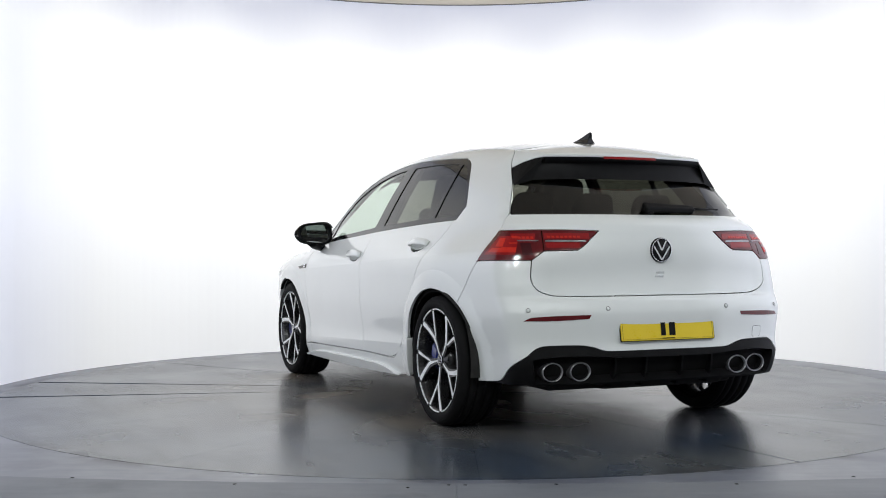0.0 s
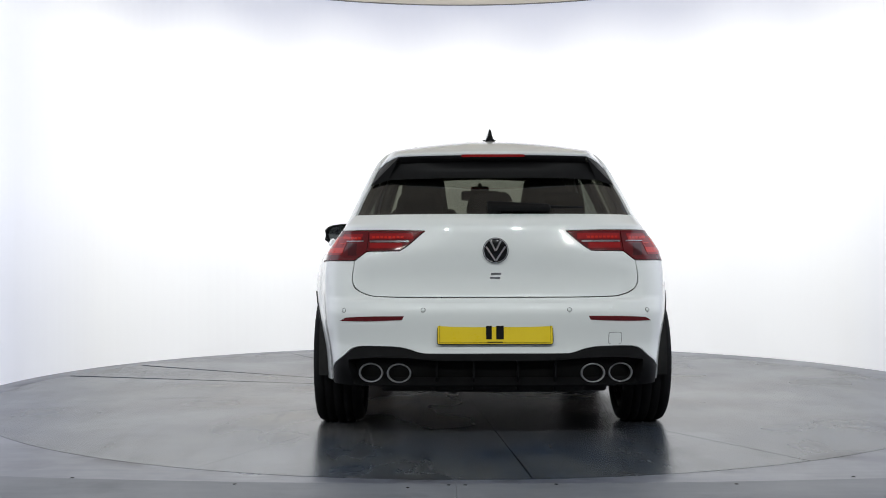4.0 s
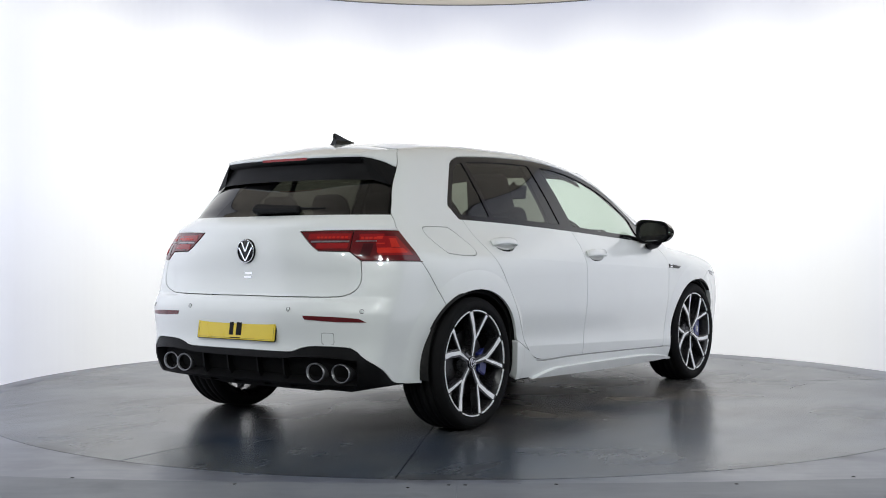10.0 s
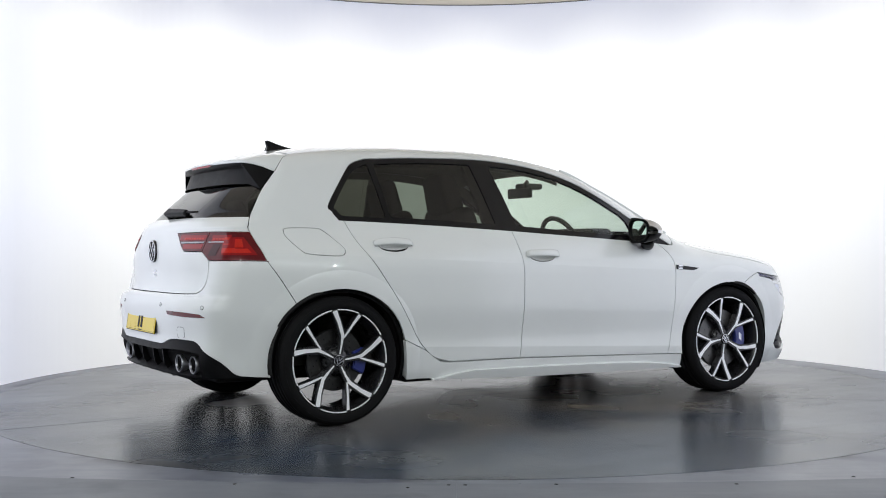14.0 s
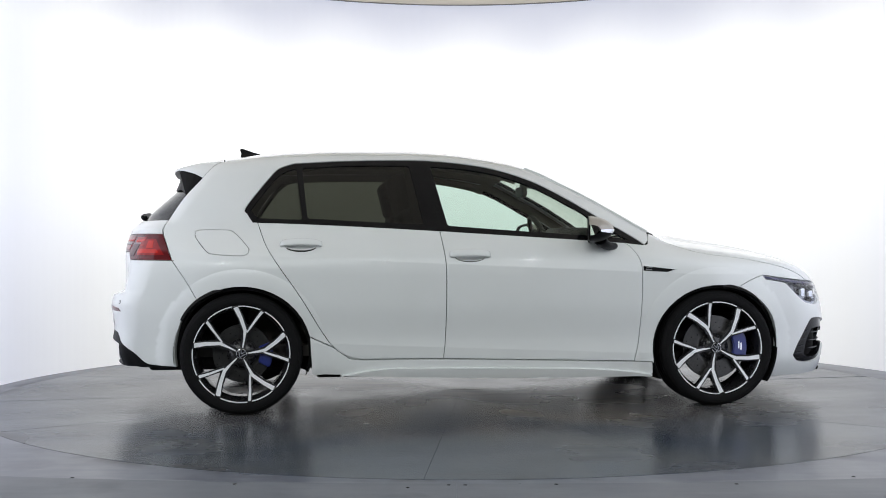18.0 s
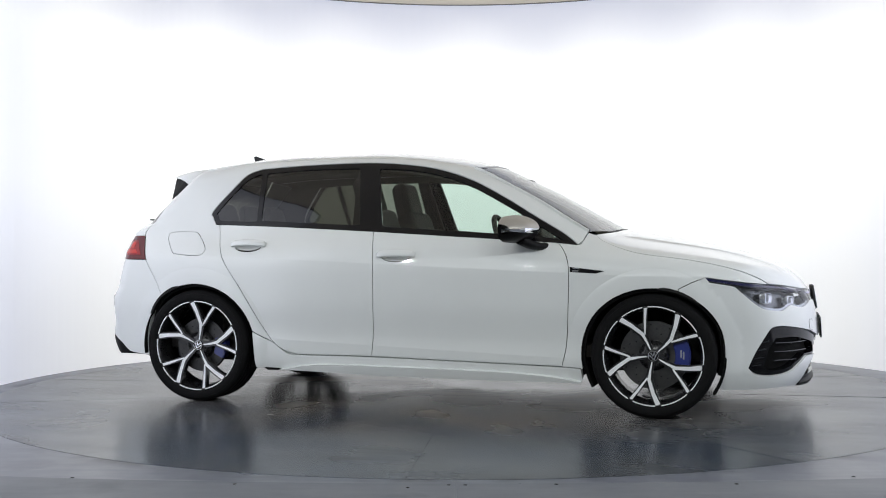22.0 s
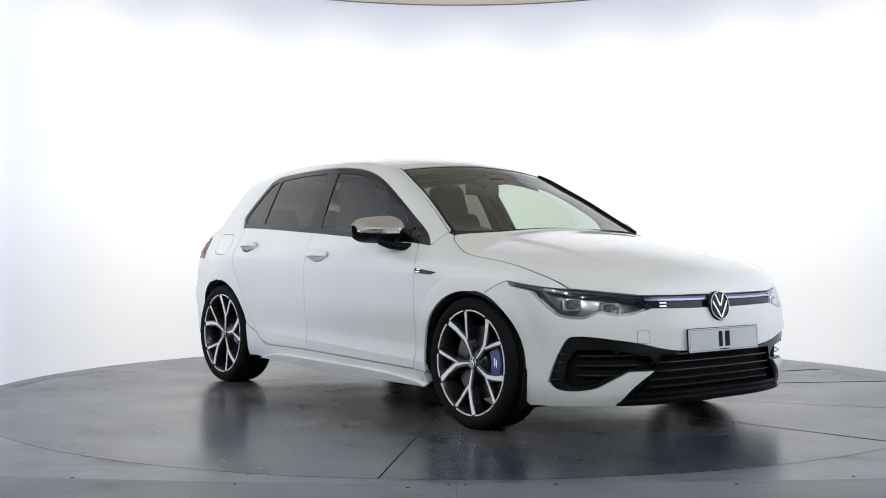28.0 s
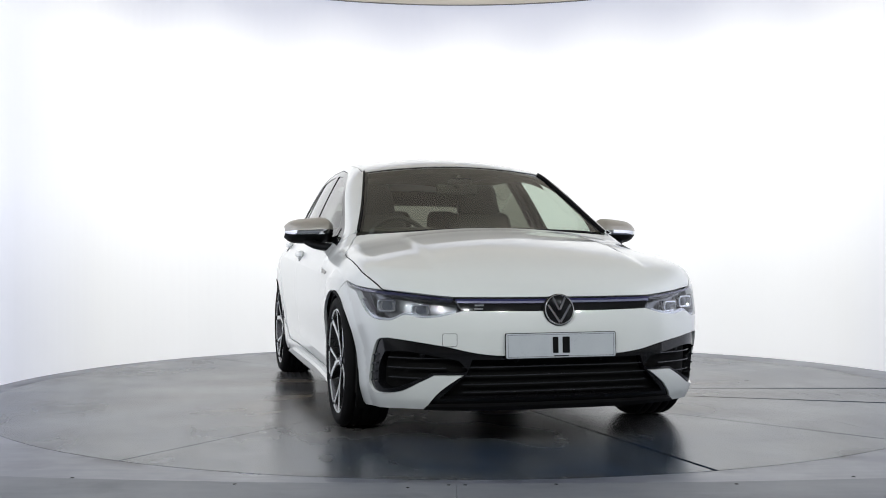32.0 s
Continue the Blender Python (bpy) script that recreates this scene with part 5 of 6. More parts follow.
emblem(pose(m.translation.x, 0, 0.873, 90, 0, -90), 0.059, tailgate, "round black and chrome badge")
swoosh(on_body("b", 0.0, 0.757, 0.0), 0.062, tailgate)

# ---- doors' handles, mirrors, wing badges, aerial ----
for i, s in enumerate((1, -1)):
    for door, (x, z) in zip((front_door[i], rear_door[i]), HANDLES):
        m = on_body("s", x, z, 0.0)
        bar_line = across([(-0.108, 0.004, 0.004), (-0.085, 0.003, 0.020), (0.0, 0.004, 0.028), (0.085, 0.003, 0.020), (0.108, 0.004, 0.004)], 5)
        grip = tube(bar_line, [0.0165 + 0.0045 * math.sin(math.pi * k / (len(bar_line) - 1)) for k in range(len(bar_line))], 16, True, 0.42)
        cup = bmesh.new()
        rings = []
        for sc, dz in ((1.02, 0.0), (0.98, -0.002), (0.90, -0.008), (0.74, -0.014), (0.45, -0.018), (0.05, -0.019)):
            rings.append([cup.verts.new((0.082 * sc * math.cos(a), -0.006 + 0.029 * sc * math.sin(a), dz)) for a in (2 * math.pi * k / 28 for k in range(28))])
        for p, q in zip(rings, rings[1:]):
            for k in range(28):
                cup.faces.new((p[k], p[(k + 1) % 28], q[(k + 1) % 28], q[k])).smooth = True
        cup.faces.new(rings[-1])
        bmesh.ops.recalc_face_normals(cup, faces=cup.faces[:])
        bmesh.ops.reverse_faces(cup, faces=cup.faces[:])
        for nm, b, mt, lb in (("door_handle", grip, PAINT, "white door handle"), ("handle_cup", cup, PAINT, "")):
            bmesh.ops.transform(b, matrix=m, verts=b.verts[:])
            part(nm, b if s > 0 else flip_y(b), mt, door, lb)
    b = lathe([(0.0, 0.004), (0.006, 0.004), (0.006, 0.0), (0.0, 0.0)], 16, "z")
    bmesh.ops.transform(b, matrix=on_body("s", -0.185, 0.848, 0.018), verts=b.verts[:])
    part("lock", b if s > 0 else flip_y(b), BLACK_SATIN, front_door[i])
wing_badge = flat(across([(0.872, 0.787), (1.065, 0.765)]), across([(1.065, 0.765), (1.01, 0.749)]), across([(1.01, 0.749), (0.873, 0.757)]), across([(0.873, 0.757), (0.872, 0.787)]))
badges = panel("wing_badge", "s", on_side(wing_badge), BLACK_GLOSS, car, "black arrow-shaped wing badge", both=True, off=0.003, depth=0.003, step=0.02)
for i, s in enumerate((1, -1)):
    m = on_body("s", 0.905, 0.770, 0.003)
    em = swoosh(m, 0.045, badges[i])
    if s < 0:
        em.matrix_basis = Matrix.Diagonal((1, -1, 1, 1)) @ m @ Matrix.Diagonal((-1, 1, 1, 1))


def door_mirror(i, s):
    """The outside mirror on its foot: satin cap, bright strip, black lower shell, glass facing back."""
    n, k = 24, 12
    cx, cy, cz = 0.60, -0.922, 0.985

    def shell(lo, hi, grow=0.0):
        bm = bmesh.new()
        rows = []
        for a in range(n + 1):
            u = -1 + 2 * a / n
            row = []
            for b in range(k + 1):
                w = lo + (hi - lo) * b / k
                # across: u runs from inner to outer edge, w round the front from top to bottom
                yy = cy - u * 0.131
                tall = (0.072 + grow) * (1 - abs(u) ** 5 * 0.55) * (1 - 0.12 * u)
                deep = (0.140 + grow) * (1 - abs(u) ** 4 * 0.55)
                zz = cz + tall * math.cos(w) - 0.004 * u
                xx = cx - 0.045 + deep * math.sin(w) - 0.030 * u
                row.append(bm.verts.new((xx, yy, zz)))
            rows.append(row)
        for p, q in zip(rows, rows[1:]):
            for b in range(k):
                bm.faces.new((p[b], p[b + 1], q[b + 1], q[b])).smooth = True
        bmesh.ops.recalc_face_normals(bm, faces=bm.faces[:])
        return bm
    root = part("door_mirror", shell(1.84, math.pi) if s > 0 else flip_y(shell(1.84, math.pi)), BLACK_SATIN, car, "outside mirror with a satin silver cap")
    for nm, bm, mt, lb in (("mirror_cap", shell(0.0, 1.50), MIRROR_CAP, "satin silver mirror cap"), ("indicator_strip", shell(1.50, 1.84, 0.003), CHROME, "bright strip with the side indicator")):
        part(nm, bm if s > 0 else flip_y(bm), mt, root, lb)
    rim = bmesh.new()
    pts = []
    for a in range(32):
        w = 2 * math.pi * a / 32
        u = math.copysign(abs(math.cos(w)) ** 0.6, math.cos(w))
        v = math.copysign(abs(math.sin(w)) ** 0.75, math.sin(w))
        pts.append((u, v))
    rings = []
    for sc, dx in ((1.0, 0.0), (0.86, -0.004), (0.84, 0.010)):
        rings.append([rim.verts.new((cx - 0.047 + dx - 0.030 * u * sc, cy - 0.124 * u * sc, cz + 0.066 * v * sc * (1 - 0.12 * u))) for u, v in pts])
    for p, q in zip(rings, rings[1:]):
        for a in range(32):
            rim.faces.new((p[a], p[(a + 1) % 32], q[(a + 1) % 32], q[a])).smooth = True
    bmesh.ops.recalc_face_normals(rim, faces=rim.faces[:])
    part("mirror_frame", rim if s > 0 else flip_y(rim), BLACK_SATIN, root)
    gl = bmesh.new()
    gl.faces.new([gl.verts.new((cx - 0.040 - 0.030 * u * 0.85, cy - 0.124 * u * 0.85, cz + 0.066 * v * 0.85 * (1 - 0.12 * u))) for u, v in pts])
    part("mirror_glass", gl if s > 0 else flip_y(gl), MIRROR, root, "mirror glass facing backwards")
    foot = tube(across([(0.615, -0.925, 0.93), (0.655, -0.885, 0.905), (0.70, -0.83, 0.893), (0.715, -0.80, 0.892)], 4), [0.042, 0.041, 0.04, 0.039, 0.038, 0.037, 0.036, 0.036, 0.036, 0.037, 0.038, 0.040, 0.042], 14, True, 0.62)
    part("mirror_foot", foot if s > 0 else flip_y(foot), BLACK_SATIN, root)


for i, s in enumerate((1, -1)):
    door_mirror(i, s)


def aerial():
    bm = bmesh.new()
    prof = [(0.085, 0.004, 0.022), (0.04, 0.018, 0.02), (0.0, 0.036, 0.014), (-0.035, 0.054, 0.008), (-0.055, 0.064, 0.004), (-0.07, 0.06, 0.004), (-0.062, 0.03, 0.012), (-0.075, 0.004, 0.024)]
    rows = [[bm.verts.new((x, w * c, z if c else z)) for c in (-1, 1)] for x, z, w in prof]
    for k in range(len(rows) - 1):
        bm.faces.new((rows[k][0], rows[k][1], rows[k + 1][1], rows[k + 1][0]))
    for c in (0, 1):
        loop = [r[c] for r in rows]
        bm.faces.new(loop if c else loop[::-1])
    bmesh.ops.recalc_face_normals(bm, faces=bm.faces[:])
    bmesh.ops.delete(bm, geom=[v for v in bm.verts if not v.link_faces], context="VERTS")
    bmesh.ops.bevel(bm, geom=bm.edges[:], offset=0.002, segments=2, affect="EDGES")
    ob = part("aerial", bm, BLACK_GLOSS, car, "black shark-fin roof aerial")
    p = on_top([(-1.30, 0.0)])[0]
    ob.matrix_basis = Matrix.Translation((p[0], 0, p[2] - 0.004)) @ pose(0, 0, 0, 0, -7, 0)
    foot = lathe([(0.0, 0.010), (0.03, 0.008), (0.042, 0.0), (0.0, 0.0)], 28, "z")
    for v in foot.verts:
        v.co.x = v.co.x * 2.3 + 0.005
    part("aerial_foot", foot, BLACK_SATIN, ob)


aerial()


# ---- wheels ----
def strip_solid(line, widths, y_face, y_back):
    """A bar in the wheel's plane: points (r, degrees, y of the face), widths, and how far back it goes."""
    bm = bmesh.new()
    pts = [Vector((r * math.cos(radians(a)), r * math.sin(radians(a)))) for r, a in line]
    rows = []
    for i, p in enumerate(pts):
        d = ((pts[i + 1] if i < len(pts) - 1 else p) - (pts[i - 1] if i else p)).normalized()
        n = Vector((-d.y, d.x)) * widths[i] / 2
        rows.append([bm.verts.new((q.x, y, q.y)) for q, y in ((p + n, y_face[i]), (p - n, y_face[i]), (p - n * 0.9, y_face[i] + y_back), (p + n * 0.9, y_face[i] + y_back))])
    for a, b in zip(rows, rows[1:]):
        for k in range(4):
            bm.faces.new((a[k], a[(k + 1) % 4], b[(k + 1) % 4], b[k]))
    bm.faces.new(rows[0][::-1]), bm.faces.new(rows[-1])
    bmesh.ops.recalc_face_normals(bm, faces=bm.faces[:])
    return bm


def turned(bm, deg):
    bmesh.ops.rotate(bm, verts=bm.verts[:], cent=(0, 0, 0), matrix=Matrix.Rotation(-radians(deg), 3, "Y"))
    return bm


def build_wheel(angle, front):
    """One wheel facing -y, its wide spokes meeting the rim at the angle (degrees from the car's front, upward)."""
    wheel = part("wheel", lathe([(0.259, -0.108), (0.252, -0.104), (0.245, -0.085), (0.236, -0.06), (0.234, 0.08), (0.257, 0.098), (0.260, 0.098), (0.240, 0.075), (0.242, -0.06), (0.259, -0.102)], 72, "y", True), WHEEL_BLACK, car,
                 "black and machined alloy wheel")
    prof = [(0.257, -0.100), (0.262, -0.1105), (0.270, -0.1155), (0.287, -0.1185), (0.302, -0.1155), (0.313, -0.109), (0.320, -0.099), (0.3238, -0.086)]
    for y in (-0.066, -0.024, 0.024, 0.066):
        prof += [(0.3245, y - 0.006), (0.3175, y - 0.004), (0.3175, y + 0.004), (0.3245, y + 0.006)]
    prof += [(0.3235, 0.086), (0.312, 0.109), (0.287, 0.1185), (0.264, 0.1125), (0.257, 0.100)]
    part("tyre", lathe(prof, 96, "y", True), TYRE, wheel, "black low-profile tyre")
    for r, y in ((0.301, -0.1158),):
        part("tyre_ring", lathe([(r - 0.0012, y), (r, y - 0.0012), (r + 0.0012, y)], 72, "y", True), TYRE, wheel)
    for k in range(5):
        a = angle + 72 * k
        main = [(0.034, a - 18), (0.08, a - 17.5), (0.127, a - 16), (0.195, a - 6.0), (0.252, a - 0.3)]
        yf = [-0.088, -0.090, -0.094, -0.100, -0.105]
        slim = [(0.118, a - 21), (0.148, a - 25.5), (0.20, a - 30), (0.253, a - 33.2)]
        ys = [-0.091, -0.094, -0.099, -0.104]
        back = strip_solid(main, [0.030, 0.032, 0.040, 0.035, 0.036], [y + 0.0025 for y in yf], 0.045)
        part("spoke", back, WHEEL_BLACK, wheel, "black spoke with a machined face")
        part("spoke", strip_solid(slim, [0.022, 0.025, 0.024, 0.026], [y + 0.0025 for y in ys], 0.04), WHEEL_BLACK, wheel)
        part("spoke_face", strip_solid(main, [0.006, 0.0105, 0.018, 0.020, 0.026], yf, 0.003), ALLOY, wheel, "bright machined spoke face")
        part("spoke_face", strip_solid(slim, [0.0075, 0.0105, 0.0125, 0.0165], ys, 0.003), ALLOY, wheel)
        for a0, a1 in ((a - 30, a - 3.6), (a + 3.6, a + 36)):
            part("rim_edge", ring_bar(0.2535, 0.2590, -0.1105, -0.104, a0, a1), ALLOY, wheel)
        bolt = lathe([(0.0, -0.072), (0.011, -0.072), (0.012, -0.06), (0.0, -0.06)], 12, "y")
        bmesh.ops.translate(bolt, verts=bolt.verts[:], vec=(0.056 * math.cos(radians(a + 18)), 0, 0.056 * math.sin(radians(a + 18))))
        part("wheel_bolt", bolt, BLACK_SATIN, wheel)
    part("hub", lathe([(0.0, -0.084), (0.034, -0.084), (0.052, -0.074), (0.078, -0.062), (0.08, -0.03), (0.0, -0.03)], 40, "y"), WHEEL_BLACK, wheel)
    cap = part("hub_cap", lathe([(0.0, -0.0915), (0.022, -0.0915), (0.0285, -0.088), (0.030, -0.08), (0.0, -0.08)], 32, "y"), BLACK_GLOSS, wheel, "round hub cap with a chrome ring")
    part("hub_ring", lathe([(0.024, -0.0915), (0.0255, -0.0935), (0.028, -0.0915), (0.028, -0.088), (0.024, -0.088)], 32, "y", True), CHROME, wheel)
    for x0, z0, x1, z1 in ((-0.010, 0.018, -0.001, 0.0), (0.010, 0.018, 0.001, 0.0), (-0.0185, 0.008, -0.001, -0.019), (0.0185, 0.008, 0.001, -0.019)):
        r0, r1 = math.hypot(x0, z0), math.hypot(x1, z1)
        b = strip_solid([(r0, math.degrees(math.atan2(z0, x0))), (r1, math.degrees(math.atan2(z1, x1)))], [0.0046, 0.0046], [-0.0935, -0.0935], 0.002)
        part("cap_bar", turned(b, 12 if front else -25), CHROME, wheel)
    r = 0.178 if front else 0.155
    disc = part("brake_disc", flat_shade(lathe([(0.075, -0.012), (0.075, -0.040), (0.10, -0.042), (r, -0.042), (r, -0.012)], 64, "y", True)), DISC if front else DISC_SHADED, wheel, "drilled grey brake disc")
    part("disc_hat", lathe([(0.0, -0.058), (0.074, -0.058), (0.078, -0.04), (0.0, -0.04)], 40, "y"), UNDER, wheel)
    for k in range(30):
        q, a = (0.115, 0.138, 0.16)[k % 3] * (1.0 if front else 0.88), radians(k * 12)
        hole = lathe([(0.0, -0.0424), (0.0032, -0.0424), (0.0032, -0.04), (0.0, -0.04)], 8, "y")
        bmesh.ops.translate(hole, verts=hole.verts[:], vec=(q * math.cos(a), 0, q * math.sin(a)))
        part("disc_hole", hole, PIT, wheel)
    lo, hi = (-26, 32) if front else (-28, 22)
    caliper = part("caliper", ring_bar(r * 0.62, r * 1.06, -0.068, 0.0, lo, hi, 0.006), CALIPER, wheel, "blue brake caliper")
    if front:
        for dx, dz in ((0.140, 0.012), (0.153, 0.004)):
            bm = box_bm(-0.0035, 0.0035, -0.0015, 0.0, -0.02, 0.02)
            bmesh.ops.translate(bm, verts=bm.verts[:], vec=(dx, -0.068, dz))
            part("caliper_mark", bm, CHROME, wheel)
    return wheel


def ring_bar(r0, r1, y0, y1, a0, a1, bevel=0.0):
    bm = bmesh.new()
    n = max(3, int((a1 - a0) / 4))
    rows = []
    for i in range(n + 1):
        a = radians(a0 + (a1 - a0) * i / n)
        rows.append([bm.verts.new((r * math.cos(a), y, r * math.sin(a))) for r, y in ((r0, y0), (r1, y0), (r1, y1), (r0, y1))])
    for a, b in zip(rows, rows[1:]):
        for k in range(4):
            bm.faces.new((a[k], a[(k + 1) % 4], b[(k + 1) % 4], b[k]))
    bm.faces.new(rows[0][::-1]), bm.faces.new(rows[-1])
    bmesh.ops.recalc_face_normals(bm, faces=bm.faces[:])
    if bevel:
        sharp = [e for e in bm.edges if e.calc_face_angle(0) > 0.8]
        bmesh.ops.bevel(bm, geom=sharp, offset=bevel, segments=3, affect="EDGES")
    return bm


for x, angle, front in ((FRONT_X, 60.0, True), (REAR_X, 97.0, False)):
    TRACK = 0.7675 if front else 0.760
    w = build_wheel(angle, front)
    w.matrix_basis = Matrix.Translation((x, -TRACK, 0.3245))
    twin = copy_thing(w, Matrix.Translation((x, TRACK, 0.3245)) @ pose(0, 0, 0, 0, 0, 180) @ pose(0, 0, 0, 0, 33, 0))
    for o in twin.children:
        if o.name.startswith("caliper"):
            o.matrix_basis = pose(0, 0, 0, 0, 180 - 33, 0)

# arch liners with black lips
for x in (FRONT_X, REAR_X):
    a1 = 189 if x < 0 else 198
    lips = on_side(flat(arch(x, -18, a1, 0.3725, 36), arch(x, a1, -18, 0.355, 36)))
    panel("arch_lip", "s", lips, PIT, car, "black wheel arch edge", both=True, off=-0.028, depth=0.03, step=0.02, gap=0)
    liner = bmesh.new()
    rows = []
    for i in range(33):
        a = radians(-20 + (a1 + 20) * i / 32)
        rows.append([liner.verts.new((x + r * math.cos(a), y, HUB_Z + r * math.sin(a))) for r, y in ((0.358, -0.845), (0.37, -0.70), (0.365, -0.55), (0.05, -0.54))])
    for a, b in zip(rows, rows[1:]):
        for k in range(3):
            liner.faces.new((a[k], a[k + 1], b[k + 1], b[k])).smooth = True
    for s in (1, -1):
        b = liner.copy()
        part("arch_liner", b if s > 0 else flip_y(b), UNDER, car, "black wheel arch liner")
    liner.free()
for x, a0, a1 in ((FRONT_X, 86, 50), (REAR_X, 106, 150)):
    outer = [(x + (0.3715 + 0.0105 * min(1.0, 8.0 * k / 12) * (1 - (k / 12) ** 3)) * math.cos(radians(a)), HUB_Z + (0.3715 + 0.0105 * min(1.0, 8.0 * k / 12) * (1 - (k / 12) ** 3)) * math.sin(radians(a)) * squash(x, a))
             for k, a in ((k, a0 + (a1 - a0) * k / 12) for k in range(13))]
    blade = on_side(flat(outer, arch(x, a1, a0, 0.366, 12)))
    panel("arch_extension", "s", blade, UNDER, car, "narrow black arch extension", both=True, off=0.004, depth=0.02, step=0.014, gap=0)


for x, a0, a1 in ((FRONT_X, -33, 0), (FRONT_X, 188, 209)):
    for s in (1, -1):
        flap = ring_bar(0.352, 0.369, -0.850, -0.66, a0, a1, 0.004)
        bmesh.ops.translate(flap, verts=flap.verts[:], vec=(x, 0.012 if x > 0 else 0.02, HUB_Z))
        part("arch_flap", flap if s > 0 else flip_y(flap), PIT, car, "black flap at the foot of the wheel arch")


# ---- cabin, seen through the glass ----
def seat_back(w, h, lean, thick):
    bm = box_bm(-thick / 2, thick / 2, -w / 2, w / 2, 0, h, 0.045, 4)
    for v in bm.verts:
        v.co.x += 0.03 * (abs(v.co.y) / (w / 2)) ** 2
        v.co.y *= 1.0 - 0.22 * (v.co.z / h) ** 2
    for f in bm.faces:
        f.smooth = True
    bmesh.ops.rotate(bm, verts=bm.verts[:], cent=(0, 0, 0), matrix=Matrix.Rotation(radians(-lean), 3, "Y"))
    return bm


def soft_box(*a, bevel=0.04):
    bm = box_bm(*a, bevel, 4)
    for f in bm.faces:
        f.smooth = True
    return bm


for s in (-1, 1):
    cushion = part("front_seat", soft_box(-0.28, 0.24, s * 0.36 - 0.25, s * 0.36 + 0.25, 0.36, 0.54), SEAT, car, "dark cloth front seat")
    b = seat_back(0.50, 0.66, 18, 0.13)
    bmesh.ops.translate(b, verts=b.verts[:], vec=(-0.22, s * 0.36, 0.48))
    part("backrest", b, SEAT, cushion)
    b = seat_back(0.29, 0.24, 14, 0.11)
    bmesh.ops.translate(b, verts=b.verts[:], vec=(-0.425, s * 0.36, 1.075))
    part("headrest", b, SEAT, cushion)
bench = part("rear_seat", soft_box(-1.30, -0.85, -0.62, 0.62, 0.36, 0.56), SEAT, car, "dark cloth rear bench")
for y, w in ((-0.33, 0.60), (0.33, 0.60)):
    b = seat_back(w, 0.56, 22, 0.13)
    bmesh.ops.translate(b, verts=b.verts[:], vec=(-1.18, y, 0.50))
    part("backrest", b, SEAT, bench)
for y in (-0.36, 0.0, 0.36):
    b = seat_back(0.25, 0.14, 15, 0.08)
    bmesh.ops.translate(b, verts=b.verts[:], vec=(-1.40, y, 1.03))
    part("headrest", b, SEAT, bench)
dash = part("dashboard", soft_box(0.50, 1.00, -0.70, 0.70, 0.62, 0.945, bevel=0.05), DASH, car, "dark grey dashboard")
part("binnacle", soft_box(0.47, 0.66, -0.56, -0.18, 0.88, 1.005, bevel=0.025), DASH, dash)
ringline = [(0.0, 0.178 * math.cos(a), 0.178 * math.sin(a)) for a in [2 * math.pi * k / 40 for k in range(40)]]
wheel_rim = tube(ringline, 0.015, 10, closed=True)
sw = part("steering_wheel", wheel_rim, DASH, car, "black steering wheel on the right-hand side")
sw.matrix_basis = Matrix.Translation((0.42, -0.365, 0.905)) @ pose(0, 0, 0, 0, -24, 0)
part("airbag_pad", soft_box(-0.02, 0.03, -0.07, 0.07, -0.05, 0.05, bevel=0.02), DASH, sw)
for a in (0, 180, 270):
    c, s_ = math.cos(radians(a)), math.sin(radians(a))
    part("wheel_spoke", tube([(0, 0.05 * c, 0.05 * s_), (0, 0.175 * c, 0.175 * s_)], 0.014, 8), DASH, sw)
rv = part("rear_view_mirror", soft_box(0.345, 0.375, -0.125, 0.125, 1.205, 1.27, bevel=0.012), DASH, car, "dark rear-view mirror")
part("mirror_stem", tube([(0.37, 0, 1.25), (0.42, 0, 1.315)], 0.014, 8), DASH, rv)
part("sensor_housing", soft_box(0.36, 0.50, -0.06, 0.06, 1.262, 1.30, bevel=0.015), DASH, rv)
part("floor_pan", box_bm(-1.75, 1.05, -0.74, 0.74, 0.30, 0.36), DASH, car, "dark carpeted cabin floor")
part("underbody", box_bm(-1.85, 1.95, -0.53, 0.53, 0.21, 0.29, 0.02), UNDER, car, "dark underbody")
part("underbody", box_bm(-0.93, 0.91, -0.80, 0.80, 0.185, 0.29, 0.02), UNDER, car)
part("silencer", soft_box(-1.95, -1.72, -0.42, 0.30, 0.215, 0.29, bevel=0.04), UNDER, car, "dark exhaust silencer under the tail")
part("engine_bay", box_bm(1.05, 1.92, -0.52, 0.52, 0.28, 0.62), UNDER, car)
part("boot_floor", box_bm(-1.90, -1.5, -0.53, 0.53, 0.30, 0.60), DASH, car)
card = on_side(flat(across([(-1.62, 0.94), (-0.3, 0.968), (0.98, 0.90)]), across([(0.98, 0.90), (0.92, 0.30)]), across([(0.92, 0.30), (-0.94, 0.30)]), across([(-0.94, 0.30), (-1.0, 0.60), (-1.3, 0.74), (-1.62, 0.74)]), across([(-1.62, 0.74), (-1.62, 0.94)])))
panel("inner_trim", "s", card, DASH, car, "dark door and side trim", both=True, off=-0.05, depth=0.0, step=0.05, gap=0)
pillar = on_side(flat(across([(-0.275, 0.96), (-0.36, 1.375)]), across([(-0.36, 1.375), (-0.43, 1.372)]), across([(-0.43, 1.372), (-0.39, 0.96)])))
panel("inner_pillar", "s", pillar, DASH, car, both=True, off=-0.03, depth=0.02, step=0.03, gap=0)
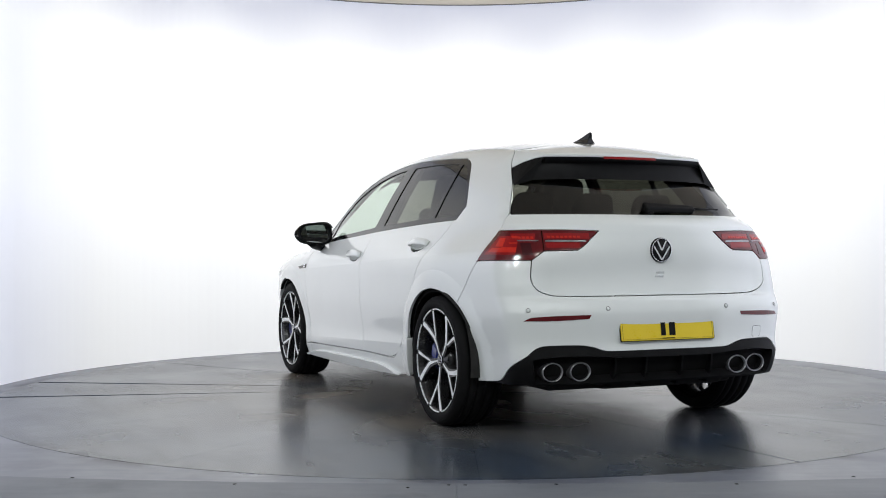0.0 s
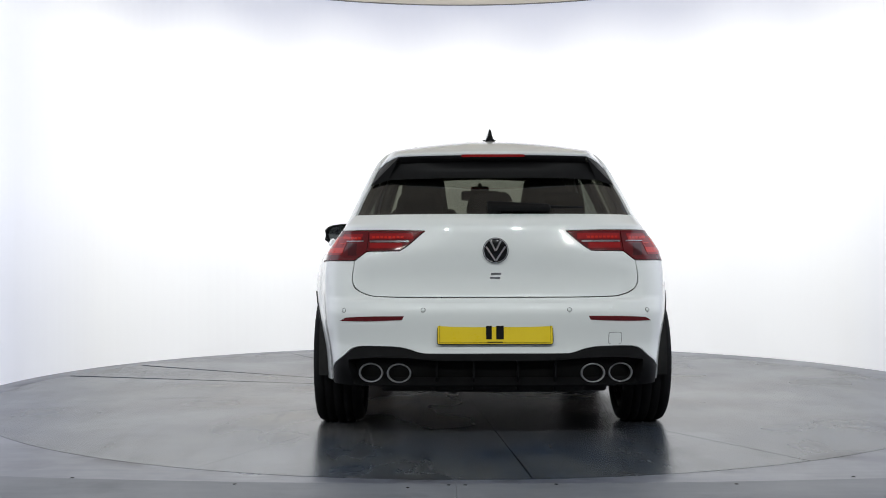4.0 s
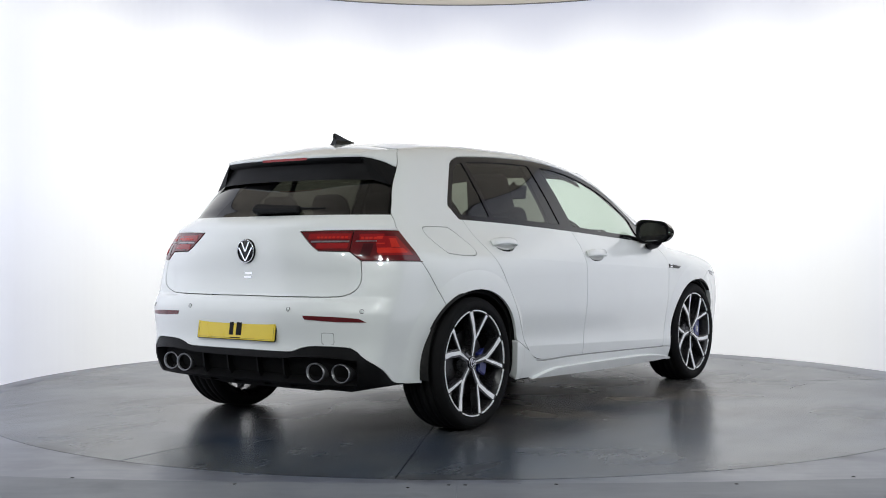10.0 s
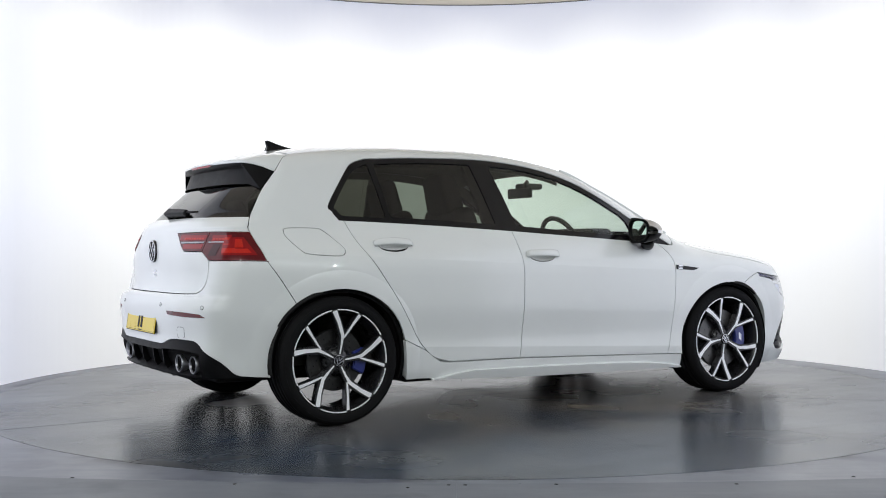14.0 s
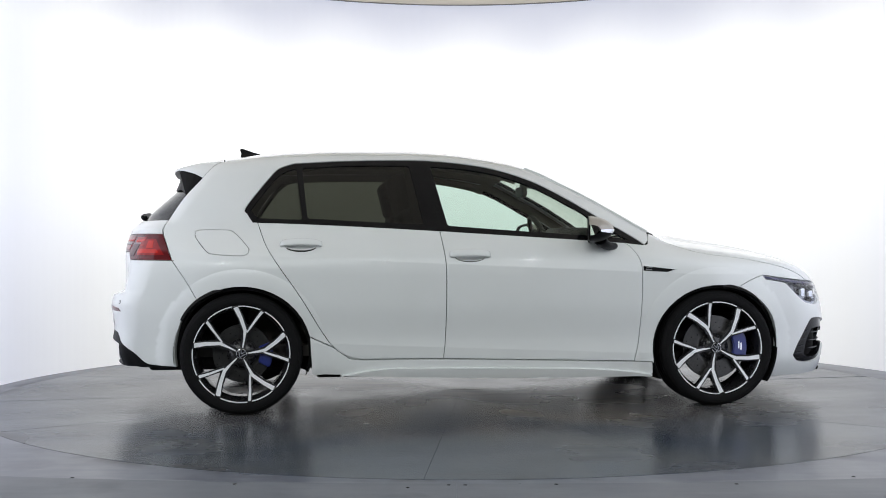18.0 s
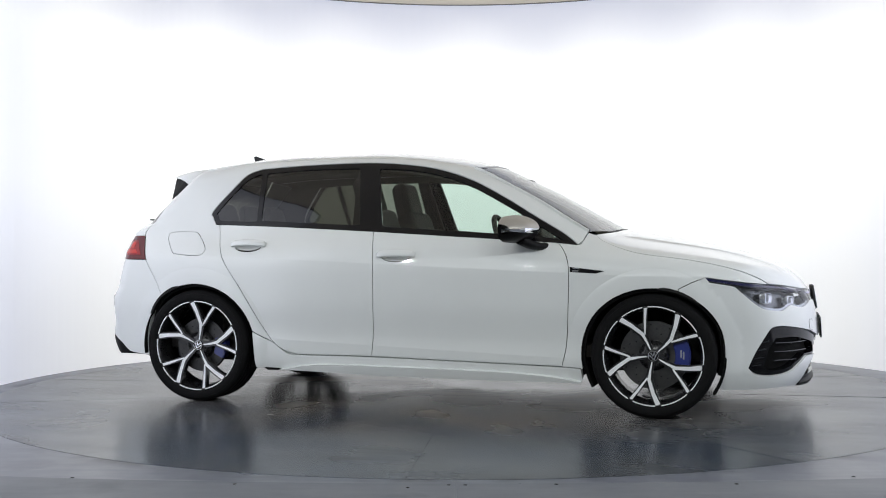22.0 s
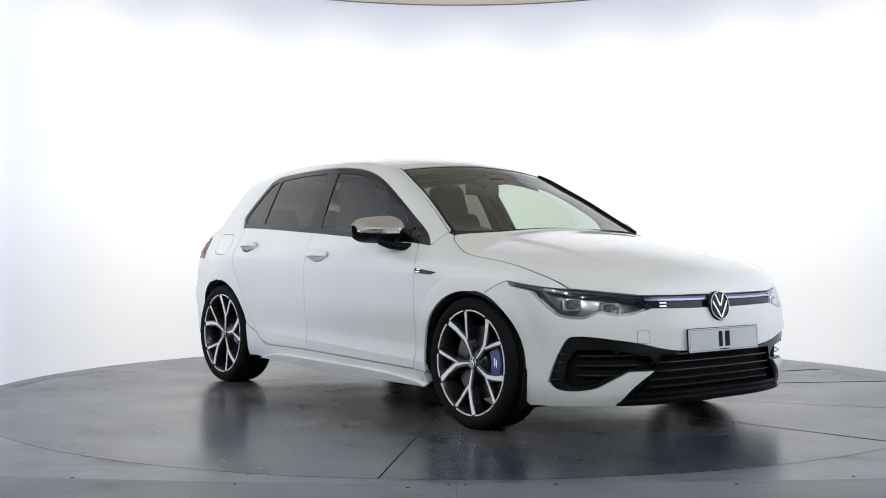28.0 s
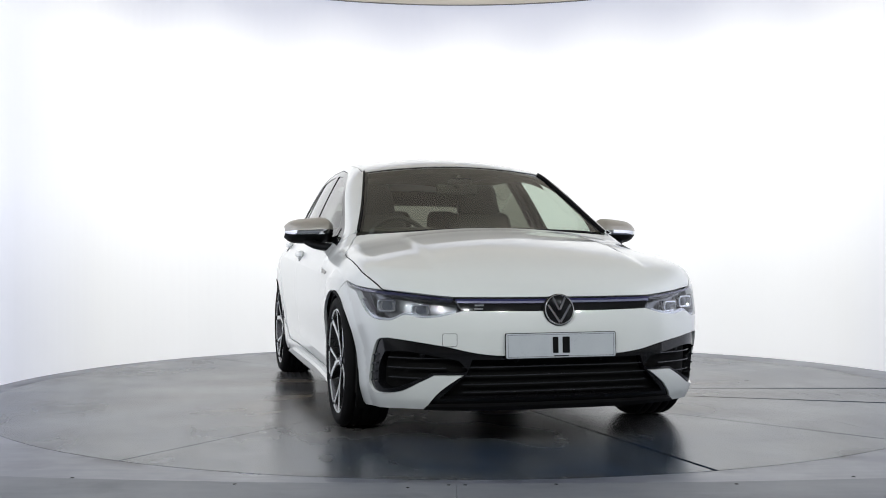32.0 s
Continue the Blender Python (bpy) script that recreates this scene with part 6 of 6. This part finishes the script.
cpillar = on_side(flat(across([(-1.20, 0.97), (-1.31, 1.10), (-1.15, 1.32), (-1.05, 1.36)]), across([(-1.05, 1.36), (-1.34, 1.345)]), across([(-1.34, 1.345), (-1.60, 1.08), (-1.66, 0.97)])))
panel("inner_pillar", "s", cpillar, LINER, car, both=True, off=-0.035, depth=0.0, step=0.04, gap=0)
apillar = flat(on_top([(0.90, -0.70), (0.60, -0.625), (0.28, -0.56)]), on_side([(0.10, 1.335), (0.28, 1.275), (0.66, 1.07), (0.86, 0.95)]))
panel("inner_pillar", "s", apillar, LINER, car, both=True, off=-0.03, depth=0.0, step=0.03, gap=0)
rail = flat(on_top(across([(0.26, -0.55), (0.0, -0.54), (-0.5, -0.535), (-1.0, -0.515), (-1.42, -0.47)], 3)), on_side(across([(-1.30, 1.31), (-1.04, 1.345), (-0.72, 1.355), (-0.34, 1.358), (-0.08, 1.340), (0.11, 1.305), (0.2, 1.275)], 3)))
panel("inner_rail", "s", rail, LINER, car, both=True, off=-0.05, depth=0.0, step=0.03, gap=0)
panel("headliner", "t", roof_line, LINER, car, "dark headliner", off=-0.045, depth=0.0, step=0.05, gap=0.0)
for line in (across([(1.0, -0.60), (1.04, -0.3), (1.055, 0.10)], 4), across([(1.06, 0.05), (1.03, 0.35), (0.97, 0.62)], 4)):
    pts = [(x + 0.012, y, z - 0.012) for x, y, z in on_top(line)]
    part("front_wiper", tube(pts, 0.007, 8), BLACK_SATIN, car, "black windscreen wiper")
scuttle = flat(sb, mirrored(sb), mirrored(back)[::-1], back[::-1])
panel("scuttle", "t", scuttle, BLACK_SATIN, car, "black scuttle below the windscreen", off=-0.02, depth=0.0, step=0.03, gap=-0.004)


# ---- what moves: the turntable turns evenly and carries the car ----
def heading(t):
    return 88.384 - 5.9056 * (t - 4.4)


def motions():
    rows, plate = [], []
    for t in range(0, 33):
        turn = pose(0, 0, 0, 0, 0, heading(t))
        rows.append((t, turn @ pose(0, -0.1295, 0)))
        plate.append((t, turn))
    walk(car, rows)
    for ob in turning:
        walk(ob, plate)


motions()
